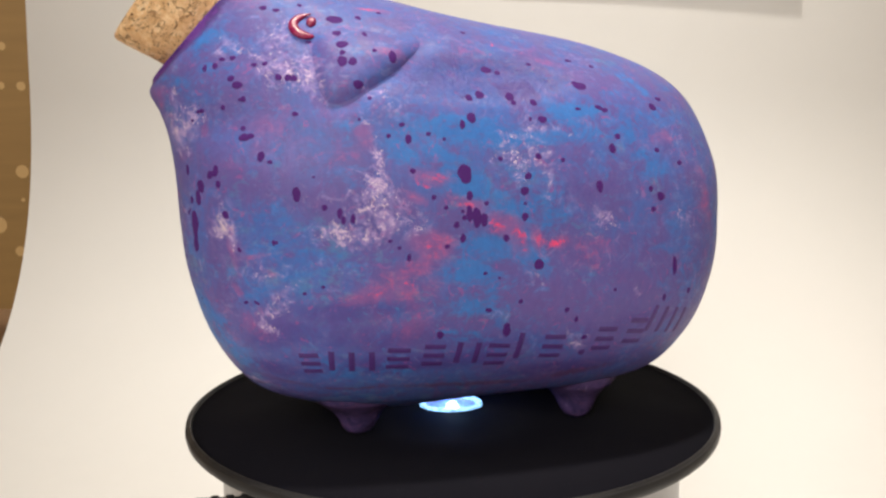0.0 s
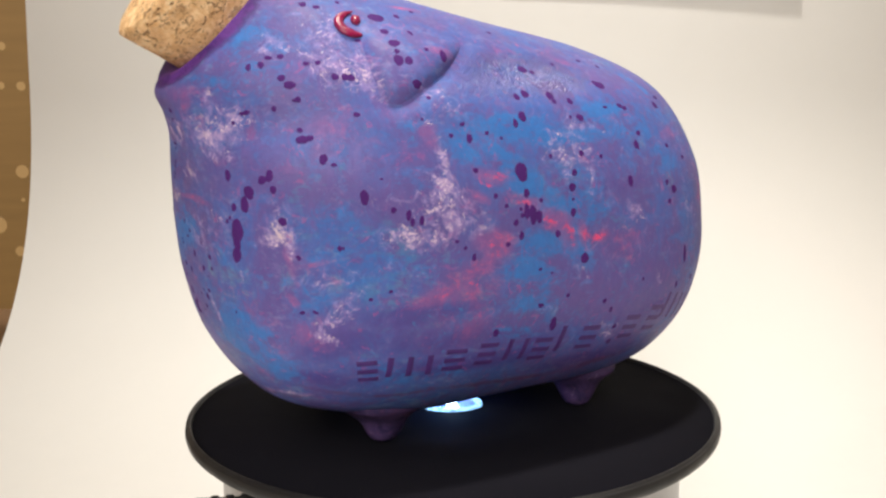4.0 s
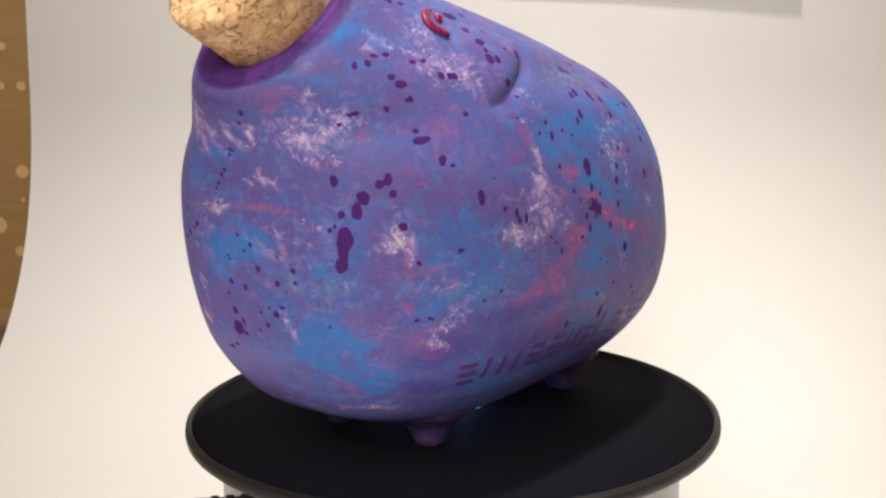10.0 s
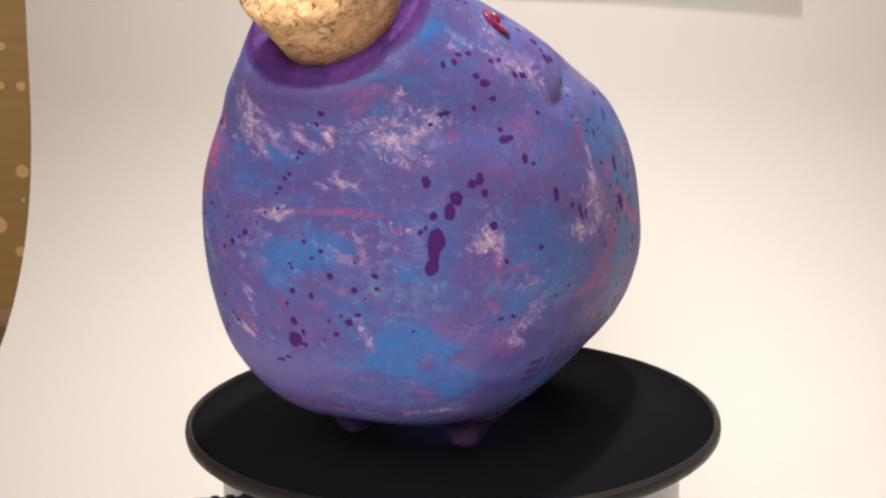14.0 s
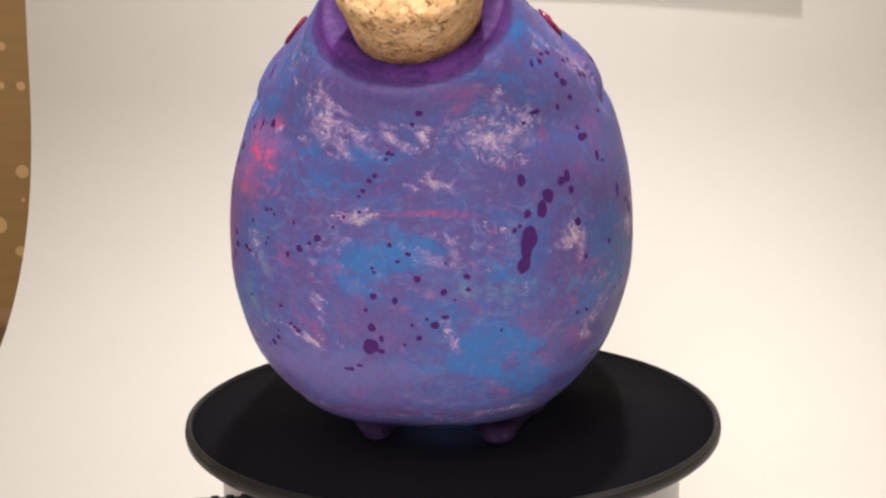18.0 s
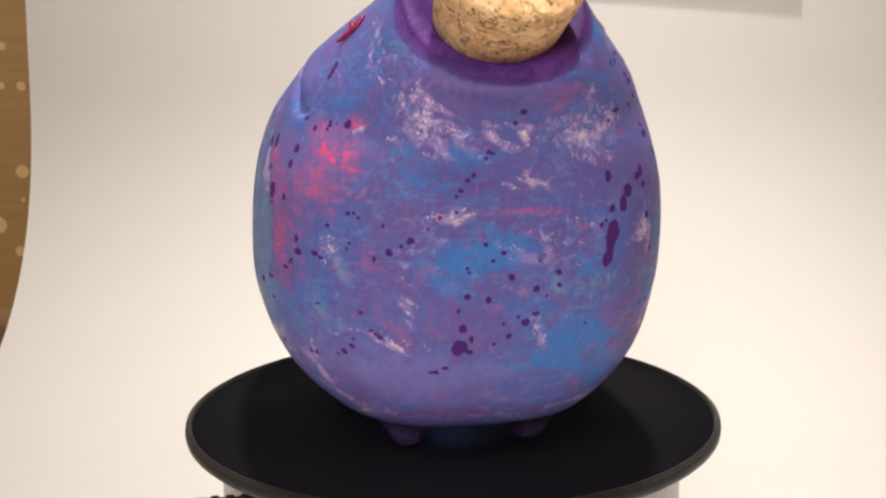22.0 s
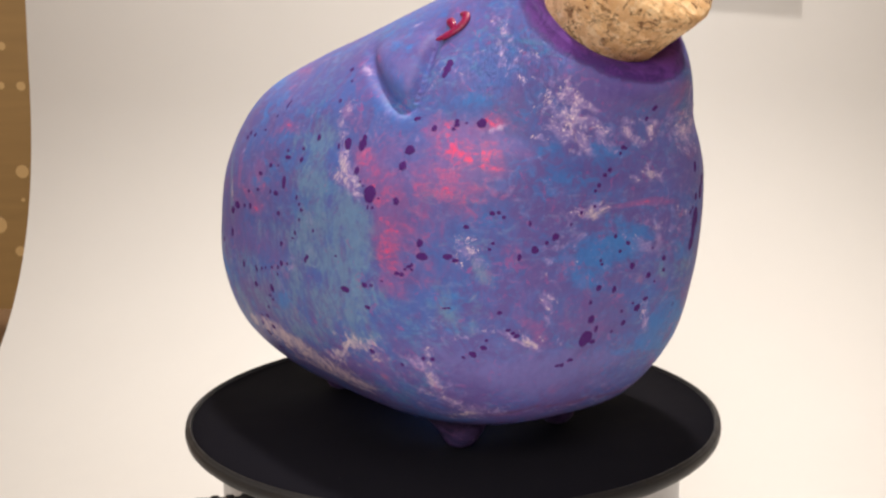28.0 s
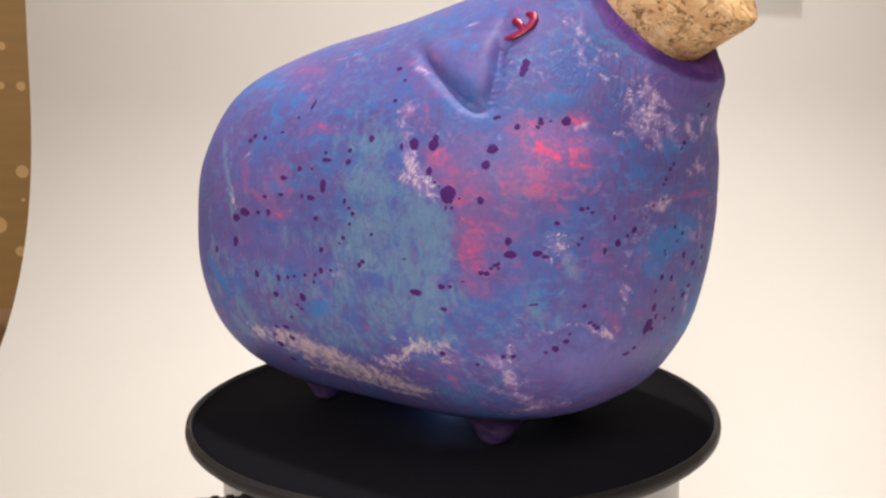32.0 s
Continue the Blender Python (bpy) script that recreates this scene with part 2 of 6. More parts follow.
def body_grid(rows, cols):
    """Rings of the hollow jar: outside, lip, inside of the mouth."""
    c = smooth_rows(np.array(SECTIONS), rows)
    ang = np.linspace(0, 2 * np.pi, cols, endpoint=False)
    co, si = np.cos(ang), np.sin(ang)
    e = 2 / c[:, 6:7]
    s = 0.5 * (1 - np.sign(co) * abs(co) ** e)
    x = np.sign(si) * abs(si) ** e * c[:, 4:5]
    s = s ** np.exp(c[:, 5:6] - 1)
    y = c[:, 0:1] + (c[:, 2:3] - c[:, 0:1]) * s
    z = c[:, 1:2] + (c[:, 3:4] - c[:, 1:2]) * s
    grid = np.stack([x, y, z], 2)
    # belly cap
    mid = grid[0].mean(0)
    cap = [mid + (grid[0] - mid) * k for k in (0.02, 0.25, 0.5, 0.75, 0.92)]
    # lip and throat along the mouth's axis
    rim = grid[-1]
    mid = rim.mean(0)
    axis = np.array([0, -(c[-1, 3] - c[-1, 1]), c[-1, 2] - c[-1, 0]])
    axis = axis / np.linalg.norm(axis)
    if axis[2] < 0:
        axis = -axis
    lip = [mid + (rim - mid) * k + axis * h for k, h in ((0.988, 0.40), (0.965, 0.62), (0.93, 0.62), (0.89, 0.45), (0.84, 0.05), (0.79, -0.45), (0.74, -1.1), (0.70, -2.0), (0.60, -3.5), (0.50, -5.0), (0.48, -18.0), (0.3, -19.0), (0.02, -19.2))]
    return np.concatenate([np.array(cap), grid, np.array(lip)]), len(lip)


GRID, N_LIP = body_grid(360, 480)
GRID[..., 2] += (0.042 * GRID[..., 0] + 0.0005 * GRID[..., 0] * np.clip(GRID[..., 1], 0, 99)) * np.clip(1 - GRID[..., 2] / 60, 0, 1)
GRID[..., 0] += X0 + LEAN * GRID[..., 2]
GRID /= 1000
HEART = Vector((0.0, -0.015, 0.060))
# where the hand-thrown wall swells or sinks: turn, lift, millimetres
SWELLS = [(-149, -37, -1.38), (75, -58, 1.03), (-31, 33, -1.34), (-27, -51, -0.74), (170, 14, -1.05), (136, -38, 0.87), (-164, 27, 0.74), (-68, -21, 0.58),
          (160, -15, 0.85), (49, -45, 0.62), (160, -32, -0.66), (140, 1, -0.45), (-107, -55, -0.50), (-148, 61, -0.55), (110, 56, 0.50), (3, -17, -0.32)]


def swell(grid):
    """Gentle bumps and hollows, each about 17 mm wide, pushed out from the jar's heart."""
    out = grid - np.array(HEART)
    far = np.linalg.norm(out, axis=2, keepdims=True)
    way = out / np.maximum(far, 1e-6)
    push = np.zeros(grid.shape[:2])
    for az, el, mm in SWELLS:
        a, e = radians(az), radians(el)
        d = way[:-N_LIP] @ np.array((math.sin(a) * math.cos(e), -math.cos(a) * math.cos(e), math.sin(e)))
        at = grid[np.unravel_index(d.argmax(), d.shape)]
        push += mm / 1000 * np.exp(-((grid - at) ** 2).sum(2) / (2 * 0.017 ** 2))
    return grid + way * push[..., None]


# the ears: corner by corner (turn, lift), roundness, rise of the front edge, height in mm, depth of the grooves in front and behind, their half width
EARS = [((43.5, 60.0), (60.0, 28.0), (103.0, 59.5), 5, 0.6, 1.9, 0.8, 1.2, 1.9), ((-46.8, 53.9), (-54.1, 25.5), (-87.9, 54.9), 4.2, 0.95, 0.9, 2.0, 1.5, 1.25)]


def ear_edge(front, tip, rear, corner, a):
    """The ear's rounded outline in turn and lift, in the direction a from its middle, with how far down and how far back it lies."""
    pts = [Vector(p) for p in (front, tip, rear)]
    mid = (pts[0] + pts[1] + pts[2]) / 3
    d = Vector((math.cos(a), math.sin(a)))
    tot = 0.0
    for k in range(3):
        p, q = pts[k], pts[(k + 1) % 3]
        nrm = Vector((q.y - p.y, p.x - q.x)).normalized()
        dist = nrm.dot(p - mid)
        if dist < 0:
            nrm, dist = -nrm, -dist
        tot += max(0.0, nrm.dot(d) / dist) ** corner
    return mid, d * 1.04 / tot ** (1 / corner)


def ear_place(front, tip, rear, at):
    drop = min(1, max(0, (max(front[1], rear[1]) - at.y) / (max(front[1], rear[1]) - tip[1])))
    side = min(1, max(0, ((at.x - front[0]) - (tip[0] - front[0]) * (front[1] - at.y) / (front[1] - tip[1])) / (0.45 * (rear[0] - front[0]))))
    return drop, side


def press_grooves(grid):
    """Thumb grooves pressed into the wall along the lower edges of each ear."""
    out = grid - np.array(HEART)
    way = out / np.maximum(np.linalg.norm(out, axis=2, keepdims=True), 1e-6)
    push = np.zeros(grid.shape[:2])
    for front, tip, rear, corner, low, high, fore, aft, wide in EARS:
        for k in range(96):
            mid, reach = ear_edge(front, tip, rear, corner, 2 * math.pi * k / 96)
            drop, side = ear_place(front, tip, rear, mid + reach)
            if drop < 0.12:
                continue
            az, el = (radians(c) for c in mid + reach * 1.01)
            d = way[:-N_LIP] @ np.array((math.sin(az) * math.cos(el), -math.cos(az) * math.cos(el), math.sin(el)))
            at = grid[np.unravel_index(d.argmax(), d.shape)]
            deep = (fore + (aft - fore) * side) * min(1.0, (drop - 0.12) * 3.2 / wide ** 0.6) / 1000
            push = np.maximum(push, deep * np.exp(-((grid - at) ** 2).sum(2) / (2 * (wide / 1000) ** 2)))
    return grid - way * push[..., None]


GRID = press_grooves(swell(GRID))
COLS = GRID.shape[1]
FLAT = GRID.reshape(-1, 3)


def quads(rows, cols):
    i = np.arange(rows - 1)[:, None] * cols
    j = np.arange(cols)[None]
    k = (j + 1) % cols
    return np.stack([i + j, i + k, i + cols + k, i + cols + j], 2).reshape(-1, 4)[:, ::-1]


coarse = GRID[::2, ::2]
SKIN = BVHTree.FromPolygons([tuple(p) for p in coarse.reshape(-1, 3)], quads(coarse.shape[0], coarse.shape[1]).tolist())


def on_skin(az, el):
    """Place and outward normal on the jar, seen from its heart: az 0 is the snout side, 90 its left flank."""
    a, e = radians(az), radians(el)
    way = Vector((math.sin(a) * math.cos(e), -math.cos(a) * math.cos(e), math.sin(e)))
    p, n, _, _ = SKIN.ray_cast(HEART + way * 0.25, -way)
    if p is None:
        return HEART + way * 0.06, way
    return p, (n if n.dot(way) > 0 else -n)


jar = tagged(new("pig_jar"), "ceramic pig jar painted blue, purple and pink with a cork snout", "pig jar")

# ---- paint: where each colour was dabbed, seen from the jar's heart: turn, lift, half length and half width in mm, tilt of the stroke, strength ----
SPATTER_A = [
    (63, 41.1, 1.09, 1.58), (66.2, 41.4, 0.96, 1.16), (79.1, 44.9, 1.03, 1.72), (68.4, 35.9, 1.21, 1.12), (71.8, 33.1, 0.54, 0.55), (51.8, 26.7, 0.64, 0.52),
    (49.8, 35.2, 0.91, 0.8), (81.3, 26.1, 0.68, 0.52), (77.4, 23.1, 0.53, 0.52), (83, 22.3, 0.81, 1.04), (69.2, 27, 0.39, 0.39), (88.9, 23.6, 0.55, 0.52),
    (93.4, 22, 0.42, 0.39), (114.1, 41.4, 1.49, 1.06), (117.6, 39.8, 0.83, 0.72), (103.1, 32.9, 0.89, 0.92), (106.9, 33.4, 1.21, 1.1), (116.1, 31.5, 1.09, 1.29),
    (116.3, 29.6, 0.62, 0.78), (102.2, 27.1, 1.16, 1.24), (99.2, 25.5, 0.71, 1.08), (122.1, 28.5, 0.95, 0.94),
]
SPATTER_B = [
    (119, 24.4, 0.46, 0.57), (122.2, 23.6, 1.26, 0.87), (108.4, 15.5, 0.58, 0.53), (118.3, 14.8, 0.75, 0.82), (114.9, 10.3, 0.88, 0.81), (113.6, 6.7, 1.02, 1.07),
    (113.5, 3.6, 0.44, 0.4), (113.2, 0.3, 0.87, 0.94), (98.3, 12.4, 1.68, 2.22), (99.2, 6.6, 0.84, 1.05), (83.9, 13.8, 0.67, 0.64), (89.4, 6.6, 0.55, 0.65),
    (92.6, 3.7, 0.55, 0.52), (103.6, 4.3, 0.57, 0.53), (97.1, 2.5, 0.42, 0.52), (98.9, 1.8, 0.84, 1.84), (100.8, 0.7, 1.13, 2.24), (102.7, 0, 0.99, 1.45),
    (97.5, 0.8, 0.56, 0.65), (54.2, 7.4, 1.01, 1.64), (61, 4.3, 0.63, 0.76), (64.7, 2.9, 0.64, 1.27),
]
SPATTER_C = [
    (65.6, 1.1, 0.51, 1.02), (68, 1.4, 0.64, 1.02), (58.2, 11.8, 0.38, 0.25), (139.2, 29.4, 1.82, 1.39), (138.9, 30.6, 1.09, 0.8), (148.2, 37.2, 1.03, 0.72),
    (132.3, 40.3, 0.72, 0.6), (151.9, 33.1, 0.86, 0.75), (138.3, 23.1, 1.08, 0.66), (139.3, 22.1, 1.09, 0.65), (132.9, 24.1, 0.85, 0.47), (151.8, 19.5, 1.36, 1.07),
    (155.6, 20.5, 1.26, 0.76), (138.5, 15.8, 0.9, 0.76), (136.1, 13.5, 1.04, 1.18), (145.8, 11.2, 0.82, 0.62), (149.8, 7.9, 0.94, 0.63), (130.9, 5.9, 0.97, 1.4),
    (141.5, 4, 0.75, 0.73), (143.3, 2.3, 1.17, 1.18), (141.3, 0, 0.74, 0.73), (124, 13, 0.62, 0.55),
]
SPATTER_D = [
    (39, -6.3, 0.55, 0.53), (48.4, -4.4, 0.51, 0.65), (55, -17.1, 0.51, 0.41), (59.9, -15.6, 0.51, 0.4), (38.6, -19.3, 0.56, 0.43), (41.4, -19.2, 0.41, 0.42),
    (77.4, -4.6, 0.53, 0.39), (79.8, -6.5, 0.53, 0.39), (82.3, -9.2, 0.54, 0.91), (91.5, -30.9, 0.85, 1.09), (95.3, -1, 0.7, 0.78), (96.9, -4.6, 0.7, 1.05),
    (92.6, -6.6, 0.69, 0.53), (108.3, -4.9, 0.72, 0.94), (116.2, -11.4, 1.17, 1.38), (102.8, -13.8, 0.57, 0.41), (106.5, -14.9, 0.43, 0.27), (112.6, -20.8, 0.58, 0.59),
    (104.6, -23.6, 0.87, 0.59), (124, -21.8, 0.61, 0.77), (126.8, -23.8, 0.46, 0.95), (144.9, -10.9, 0.84, 2.43),
]
SPATTER_E = [
    (143.8, -17, 0.59, 0.95), (149.7, -15.6, 0.76, 0.81), (130.4, -27.9, 0.79, 0.69), (132.3, -32, 0.8, 0.78), (110.7, -28.9, 1.03, 1.91), (133, -16.1, 0.49, 0.45),
    (54.1, 55.2, 2.02, 1.49), (58.1, 49.9, 1.11, 1.01), (67.9, 51.9, 0.57, 1.04), (61.6, 46.1, 1.37, 1.26), (62.5, 43.6, 0.68, 0.75), (62.6, 58.7, 0.75, 0.8),
    (71.3, 64.1, 0.65, 0.68), (31.6, 50, 0.85, 0.8), (35, 51, 0.84, 0.66), (39.1, 55.5, 0.58, 0.55), (72.7, 45.8, 0.56, 0.62), (118.4, 57.4, 0.69, 0.68),
    (32.1, 36.4, 0.84, 0.57), (28.3, 33.7, 0.73, 0.84), (37.8, 28.3, 0.7, 0.67), (41.1, 37, 0.68, 0.57),
]
SPATTER_F = [
    (26.1, 24.2, 0.83, 0.56), (51.7, 26.8, 0.66, 0.53), (32.5, 25.7, 0.59, 0.68), (1.3, 22.7, 0.76, 0.73), (-0.1, 21.2, 0.52, 0.54), (-5.2, 16.5, 0.55, 0.52),
    (-4.4, 16.3, 0.54, 0.39), (-5.7, 15.4, 0.41, 0.39), (-8.2, 12.3, 0.56, 0.51), (-9.4, 11.3, 0.56, 0.51), (-10.8, 9.3, 0.57, 0.51), (-11.7, 8.2, 0.43, 0.38),
    (-15.1, 3.9, 0.45, 0.39), (-11.7, 5, 0.43, 0.38), (21.7, 11, 0.93, 1.3), (23.1, 4.2, 0.82, 0.95), (26.4, 5, 1.29, 1.79), (27.8, 7.7, 1.41, 1.54),
    (32.9, 11.5, 0.99, 1.3), (31.2, 10.5, 1.09, 0.94), (33.9, 8.6, 0.87, 0.83), (25.7, 32.7, 0.67, 0.84),
]
SPATTER_G = [
    (29.5, 35.5, 0.86, 0.49), (25.2, 23.9, 0.98, 0.47), (22.7, 21.9, 0.48, 0.47), (33.5, 32, 0.99, 0.73), (35.6, 30.9, 1.3, 0.97), (38.4, 36.2, 0.79, 0.52),
    (37.4, 28.1, 0.87, 0.48), (45.8, 34.6, 0.88, 0.78), (48.4, 35, 0.91, 0.92), (38.8, 21.9, 0.68, 0.61), (39.6, 19.8, 1.39, 0.98), (41.3, 20.3, 0.85, 0.74),
    (44.8, 15.8, 0.9, 1.22), (47.2, 14.7, 0.63, 0.49), (52.1, 26.8, 0.69, 0.39), (23.6, -1, 2, 2.65), (22.6, -6.6, 1.54, 1.72), (23.1, -3.9, 1.3, 1.83),
    (20.4, 0.9, 0.59, 0.6), (21.5, 1.8, 0.47, 0.48), (35.9, 1.7, 1.02, 0.96), (39.2, -6.5, 0.53, 0.5),
]
SPATTER_H = [
    (49.1, -4.4, 0.47, 0.38), (38.4, -19.4, 0.67, 0.4), (42, -19.5, 0.42, 0.4), (-5.7, -1.9, 0.55, 0.51), (-1.8, -3.8, 0.68, 0.51), (-4.1, -5.4, 0.55, 0.38),
    (0, -9.2, 0.81, 0.76), (-9.6, -12.9, 0.72, 0.79), (-5, -13.9, 0.7, 0.79), (5.6, -12, 0.79, 0.76), (10.5, -8.6, 0.76, 0.62), (10.8, -11.4, 0.63, 0.5),
    (-11.5, -15.9, 0.44, 0.54), (-10.6, -20, 0.87, 1.11), (-11.4, -24.4, 1.76, 2), (-8.7, -22.6, 0.57, 0.84), (-9.1, -25.6, 0.88, 0.58), (3.6, -19.5, 0.95, 0.94),
    (5.9, -17.6, 0.93, 0.53), (1.8, -18.1, 0.41, 0.4), (-1.5, -19.6, 0.41, 0.41), (-0.1, -22.6, 0.69, 0.69),
]
SPATTER_I = [
    (-3.5, -24.2, 0.42, 0.42), (-18.1, -29.7, 0.65, 0.46), (-15.1, -28.9, 0.47, 0.46), (18.4, -20.7, 0.37, 0.4), (-9.6, -6.8, 0.42, 0.39), (-9.2, -7.7, 0.42, 0.39),
    (6.1, -5.8, 0.26, 0.37), (8, -13.7, 0.39, 0.26), (-35.9, 22.5, 1.08, 0.97), (-52.2, 17.8, 1.16, 1.04), (-53.7, 14.3, 0.93, 1.04), (-54.9, 6.7, 0.72, 0.9),
    (-41.4, 22.6, 0.68, 0.5), (-41.4, 23.4, 0.53, 0.5), (-42.1, 21.8, 0.52, 0.38), (-39.2, 22.8, 0.33, 0.25), (-46.5, 22.3, 0.58, 0.65), (-50.8, 24.8, 0.66, 0.4),
    (-34, 4.5, 0.67, 0.48), (-32.7, 4.6, 0.52, 0.36), (-31.7, 3.7, 0.51, 0.36), (-39.2, 1.8, 0.6, 0.49),
]
SPATTER_J = [
    (-49.1, -1.9, 0.78, 0.89), (-48.7, -4.7, 1.32, 0.9), (-54.8, -8.9, 0.66, 0.53), (-51.8, -7.1, 0.62, 0.39), (-43.1, -4.4, 1.15, 0.63), (-41.5, -5.1, 0.77, 0.5),
    (-34.6, -2.7, 0.4, 0.37), (-33.9, -1.5, 0.39, 0.37), (-26.5, 2.3, 0.36, 0.6), (-25.4, -3.1, 0.84, 0.85), (-21, -0.7, 0.82, 0.84), (-22.9, -1.8, 0.47, 0.48),
    (-28.6, -4.5, 0.49, 0.73), (-32.5, -16, 0.53, 0.52), (-44, -15.4, 0.66, 0.26), (-30.6, -19.9, 0.64, 0.39), (-29.6, -20.6, 0.64, 0.39), (-28.7, -21.3, 0.76, 0.53),
    (-36, -23.7, 0.71, 0.54), (-38.3, -25.2, 0.75, 0.69), (-40.4, -26.1, 0.47, 0.28), (-16.9, -29.8, 0.62, 0.58),
]
SPATTER_K = [
    (-14.4, -29, 0.49, 0.43), (-17.5, 1.7, 0.35, 0.36), (-43.7, 35.7, 0.92, 0.97), (-44.2, 34.6, 0.89, 1.08), (-44.8, 33.4, 0.67, 0.8), (-83.6, 40.4, 0.97, 0.63),
    (-79.3, 36.5, 0.54, 0.45), (-80.4, 30.8, 0.69, 0.56), (-113.2, 28.1, 0.65, 1.47), (-116.3, 24, 0.65, 0.46), (-130, 16.5, 1.03, 0.8), (-130.9, 15.2, 1.3, 0.64),
    (-125.8, 16.9, 0.96, 0.62), (-120, 19.4, 0.89, 0.3), (-85.9, 21.2, 0.85, 0.8), (-92.8, 17.9, 0.71, 0.54), (-92.7, 15, 0.89, 0.67), (-100.5, 14.9, 1.48, 0.55),
    (-101.3, 16.6, 0.56, 0.41), (-109.6, 11.7, 0.78, 0.7), (-105.2, 12.1, 0.57, 0.28), (-114.7, 8.8, 1.22, 0.57),
]
SPATTER_L = [
    (-114.9, 4.7, 1.01, 0.43), (-120.2, 3.6, 0.85, 0.44), (-100.5, 8.3, 1.11, 1.49), (-104.4, 5, 1.32, 0.69), (-107.5, 5.1, 0.57, 0.56), (-126.6, -0.6, 2.06, 1.05),
    (-129.4, -2.1, 1.7, 1.06), (-118.6, 0.1, 0.83, 0.87), (-122, -0.2, 0.86, 0.59), (-102.1, -0, 0.94, 0.55), (-90.8, 3.5, 0.52, 0.4), (-89.4, 2.2, 0.7, 0.53),
    (-92.4, 5.1, 0.53, 0.66), (-90.3, -0.4, 0.53, 0.4), (-129.2, -7.2, 1.19, 1.37), (-136.3, -9.2, 0.87, 0.95), (-100, -7.6, 0.74, 0.68), (-92.3, -4, 0.71, 0.53),
    (-93.6, -5.5, 0.53, 0.27), (-83.1, -2.4, 0.49, 0.39), (-86.9, -10.1, 0.68, 0.66), (-85.9, -9.2, 0.68, 0.53),
]
SPATTER_M = [
    (-122.4, -14.1, 0.85, 1.2), (-115.2, -15, 0.79, 0.88), (-112, -14.8, 0.59, 0.44), (-109.8, -14.5, 0.58, 0.43), (-106, -14.1, 0.57, 0.42), (-102.3, -13.8, 0.56, 0.56),
    (-100.2, -12.6, 0.74, 0.83), (-96.7, -12.3, 0.55, 0.41), (-103, -15.6, 0.56, 0.42), (-117.2, -18.9, 1.01, 0.78), (-108, -19.6, 1.15, 1.05), (-110.7, -21.6, 0.58, 0.46),
    (-109.6, -22.6, 0.59, 0.47), (-114.4, -24.7, 0.59, 0.48), (-121.7, -26.9, 0.82, 0.51), (-118.2, -27.2, 1, 0.67), (-124, -28.9, 0.63, 0.54), (-118.2, -30.1, 1, 0.88),
    (-124.4, -31.6, 1.26, 0.97), (-125.2, -36.2, 1.25, 0.64), (-72.2, 19.8, 1.23, 1.4), (-66.7, 19.4, 1.3, 1.26),
]
SPATTER_N = [
    (-66.3, 20.9, 0.73, 1), (-75.8, 19.2, 0.47, 0.77), (-67.4, 13.3, 0.87, 0.87), (-62.4, 8, 1.95, 1.84), (-65.8, 10.7, 0.43, 0.25), (-61.3, 8.7, 0.55, 0.37),
    (-61.4, 5, 0.41, 0.37), (-64.7, 9.8, 0.28, 0.25), (-59.7, 7.1, 0.4, 0.24), (-62.8, 5, 0.28, 0.61), (-55, 6.8, 0.52, 0.84), (-54, 14.3, 0.78, 0.85),
    (-52.4, 17.5, 1.03, 0.85), (-51.5, 24.6, 0.51, 0.5), (-46.8, 22.1, 0.5, 0.61), (-70.5, -14.7, 1.47, 0.78), (-64, -12.7, 0.83, 0.64), (-61.9, -12.5, 0.55, 0.38),
    (-63.6, -17.8, 0.83, 0.53), (-53.6, -9, 0.64, 0.5), (-52.7, -7.8, 0.38, 0.37), (-51.1, -6.7, 0.37, 0.5),
]
SPATTER_O = [
    (-51.1, -7.7, 0.37, 0.37), (-58.9, -11.1, 0.4, 0.25), (-64.9, -28.9, 0.72, 0.73), (-56, -30.4, 0.54, 0.45), (-49.9, -27.6, 0.51, 0.57), (-47.6, -27.4, 0.64, 0.57),
    (-40.2, -26.3, 0.37, 0.28), (-38, -25.5, 0.62, 0.69), (-35.7, -23.8, 0.63, 0.54), (-35.2, -22.1, 0.37, 0.4), (-43.1, -15.3, 0.49, 0.26), (-73.4, -7.3, 0.46, 0.26),
]
SPATTER_P = [(49.5, 46.6, 1.1, 1.3)]
BLUE_A = [
    (97.6, 24.2, 16, 3.9, -2, 1), (87.2, 17.9, 10.6, 3.9, -18, 1), (120.5, 19, 18, 3.2, 1, 1), (133, 23.8, 13.3, 2.5, 2, 0.8), (114.1, 9.9, 8.8, 4.2, -28, 0.9), (97.6, 9.2, 8.4, 3.1, -2, 1),
    (110, 3.2, 12, 3.7, -26, 1), (120.6, 0.4, 6.5, 2.7, -23, 0.7), (103, -7.4, 8.8, 3.4, -3, 1), (99.2, -14.6, 8.7, 3.7, -19, 1), (101.3, -23, 10.9, 3.2, -9, 0.9), (100.2, -31.3, 9.6, 2.4, -11, 0.7),
    (111.6, -8.3, 8.6, 2.6, -23, 1), (65.2, 11.2, 7.2, 2.6, 15, 0.5), (66.8, 24.9, 4.6, 1.9, 13, 0.5), (146.1, 17.5, 13.6, 3.2, 12, 0.8),
]
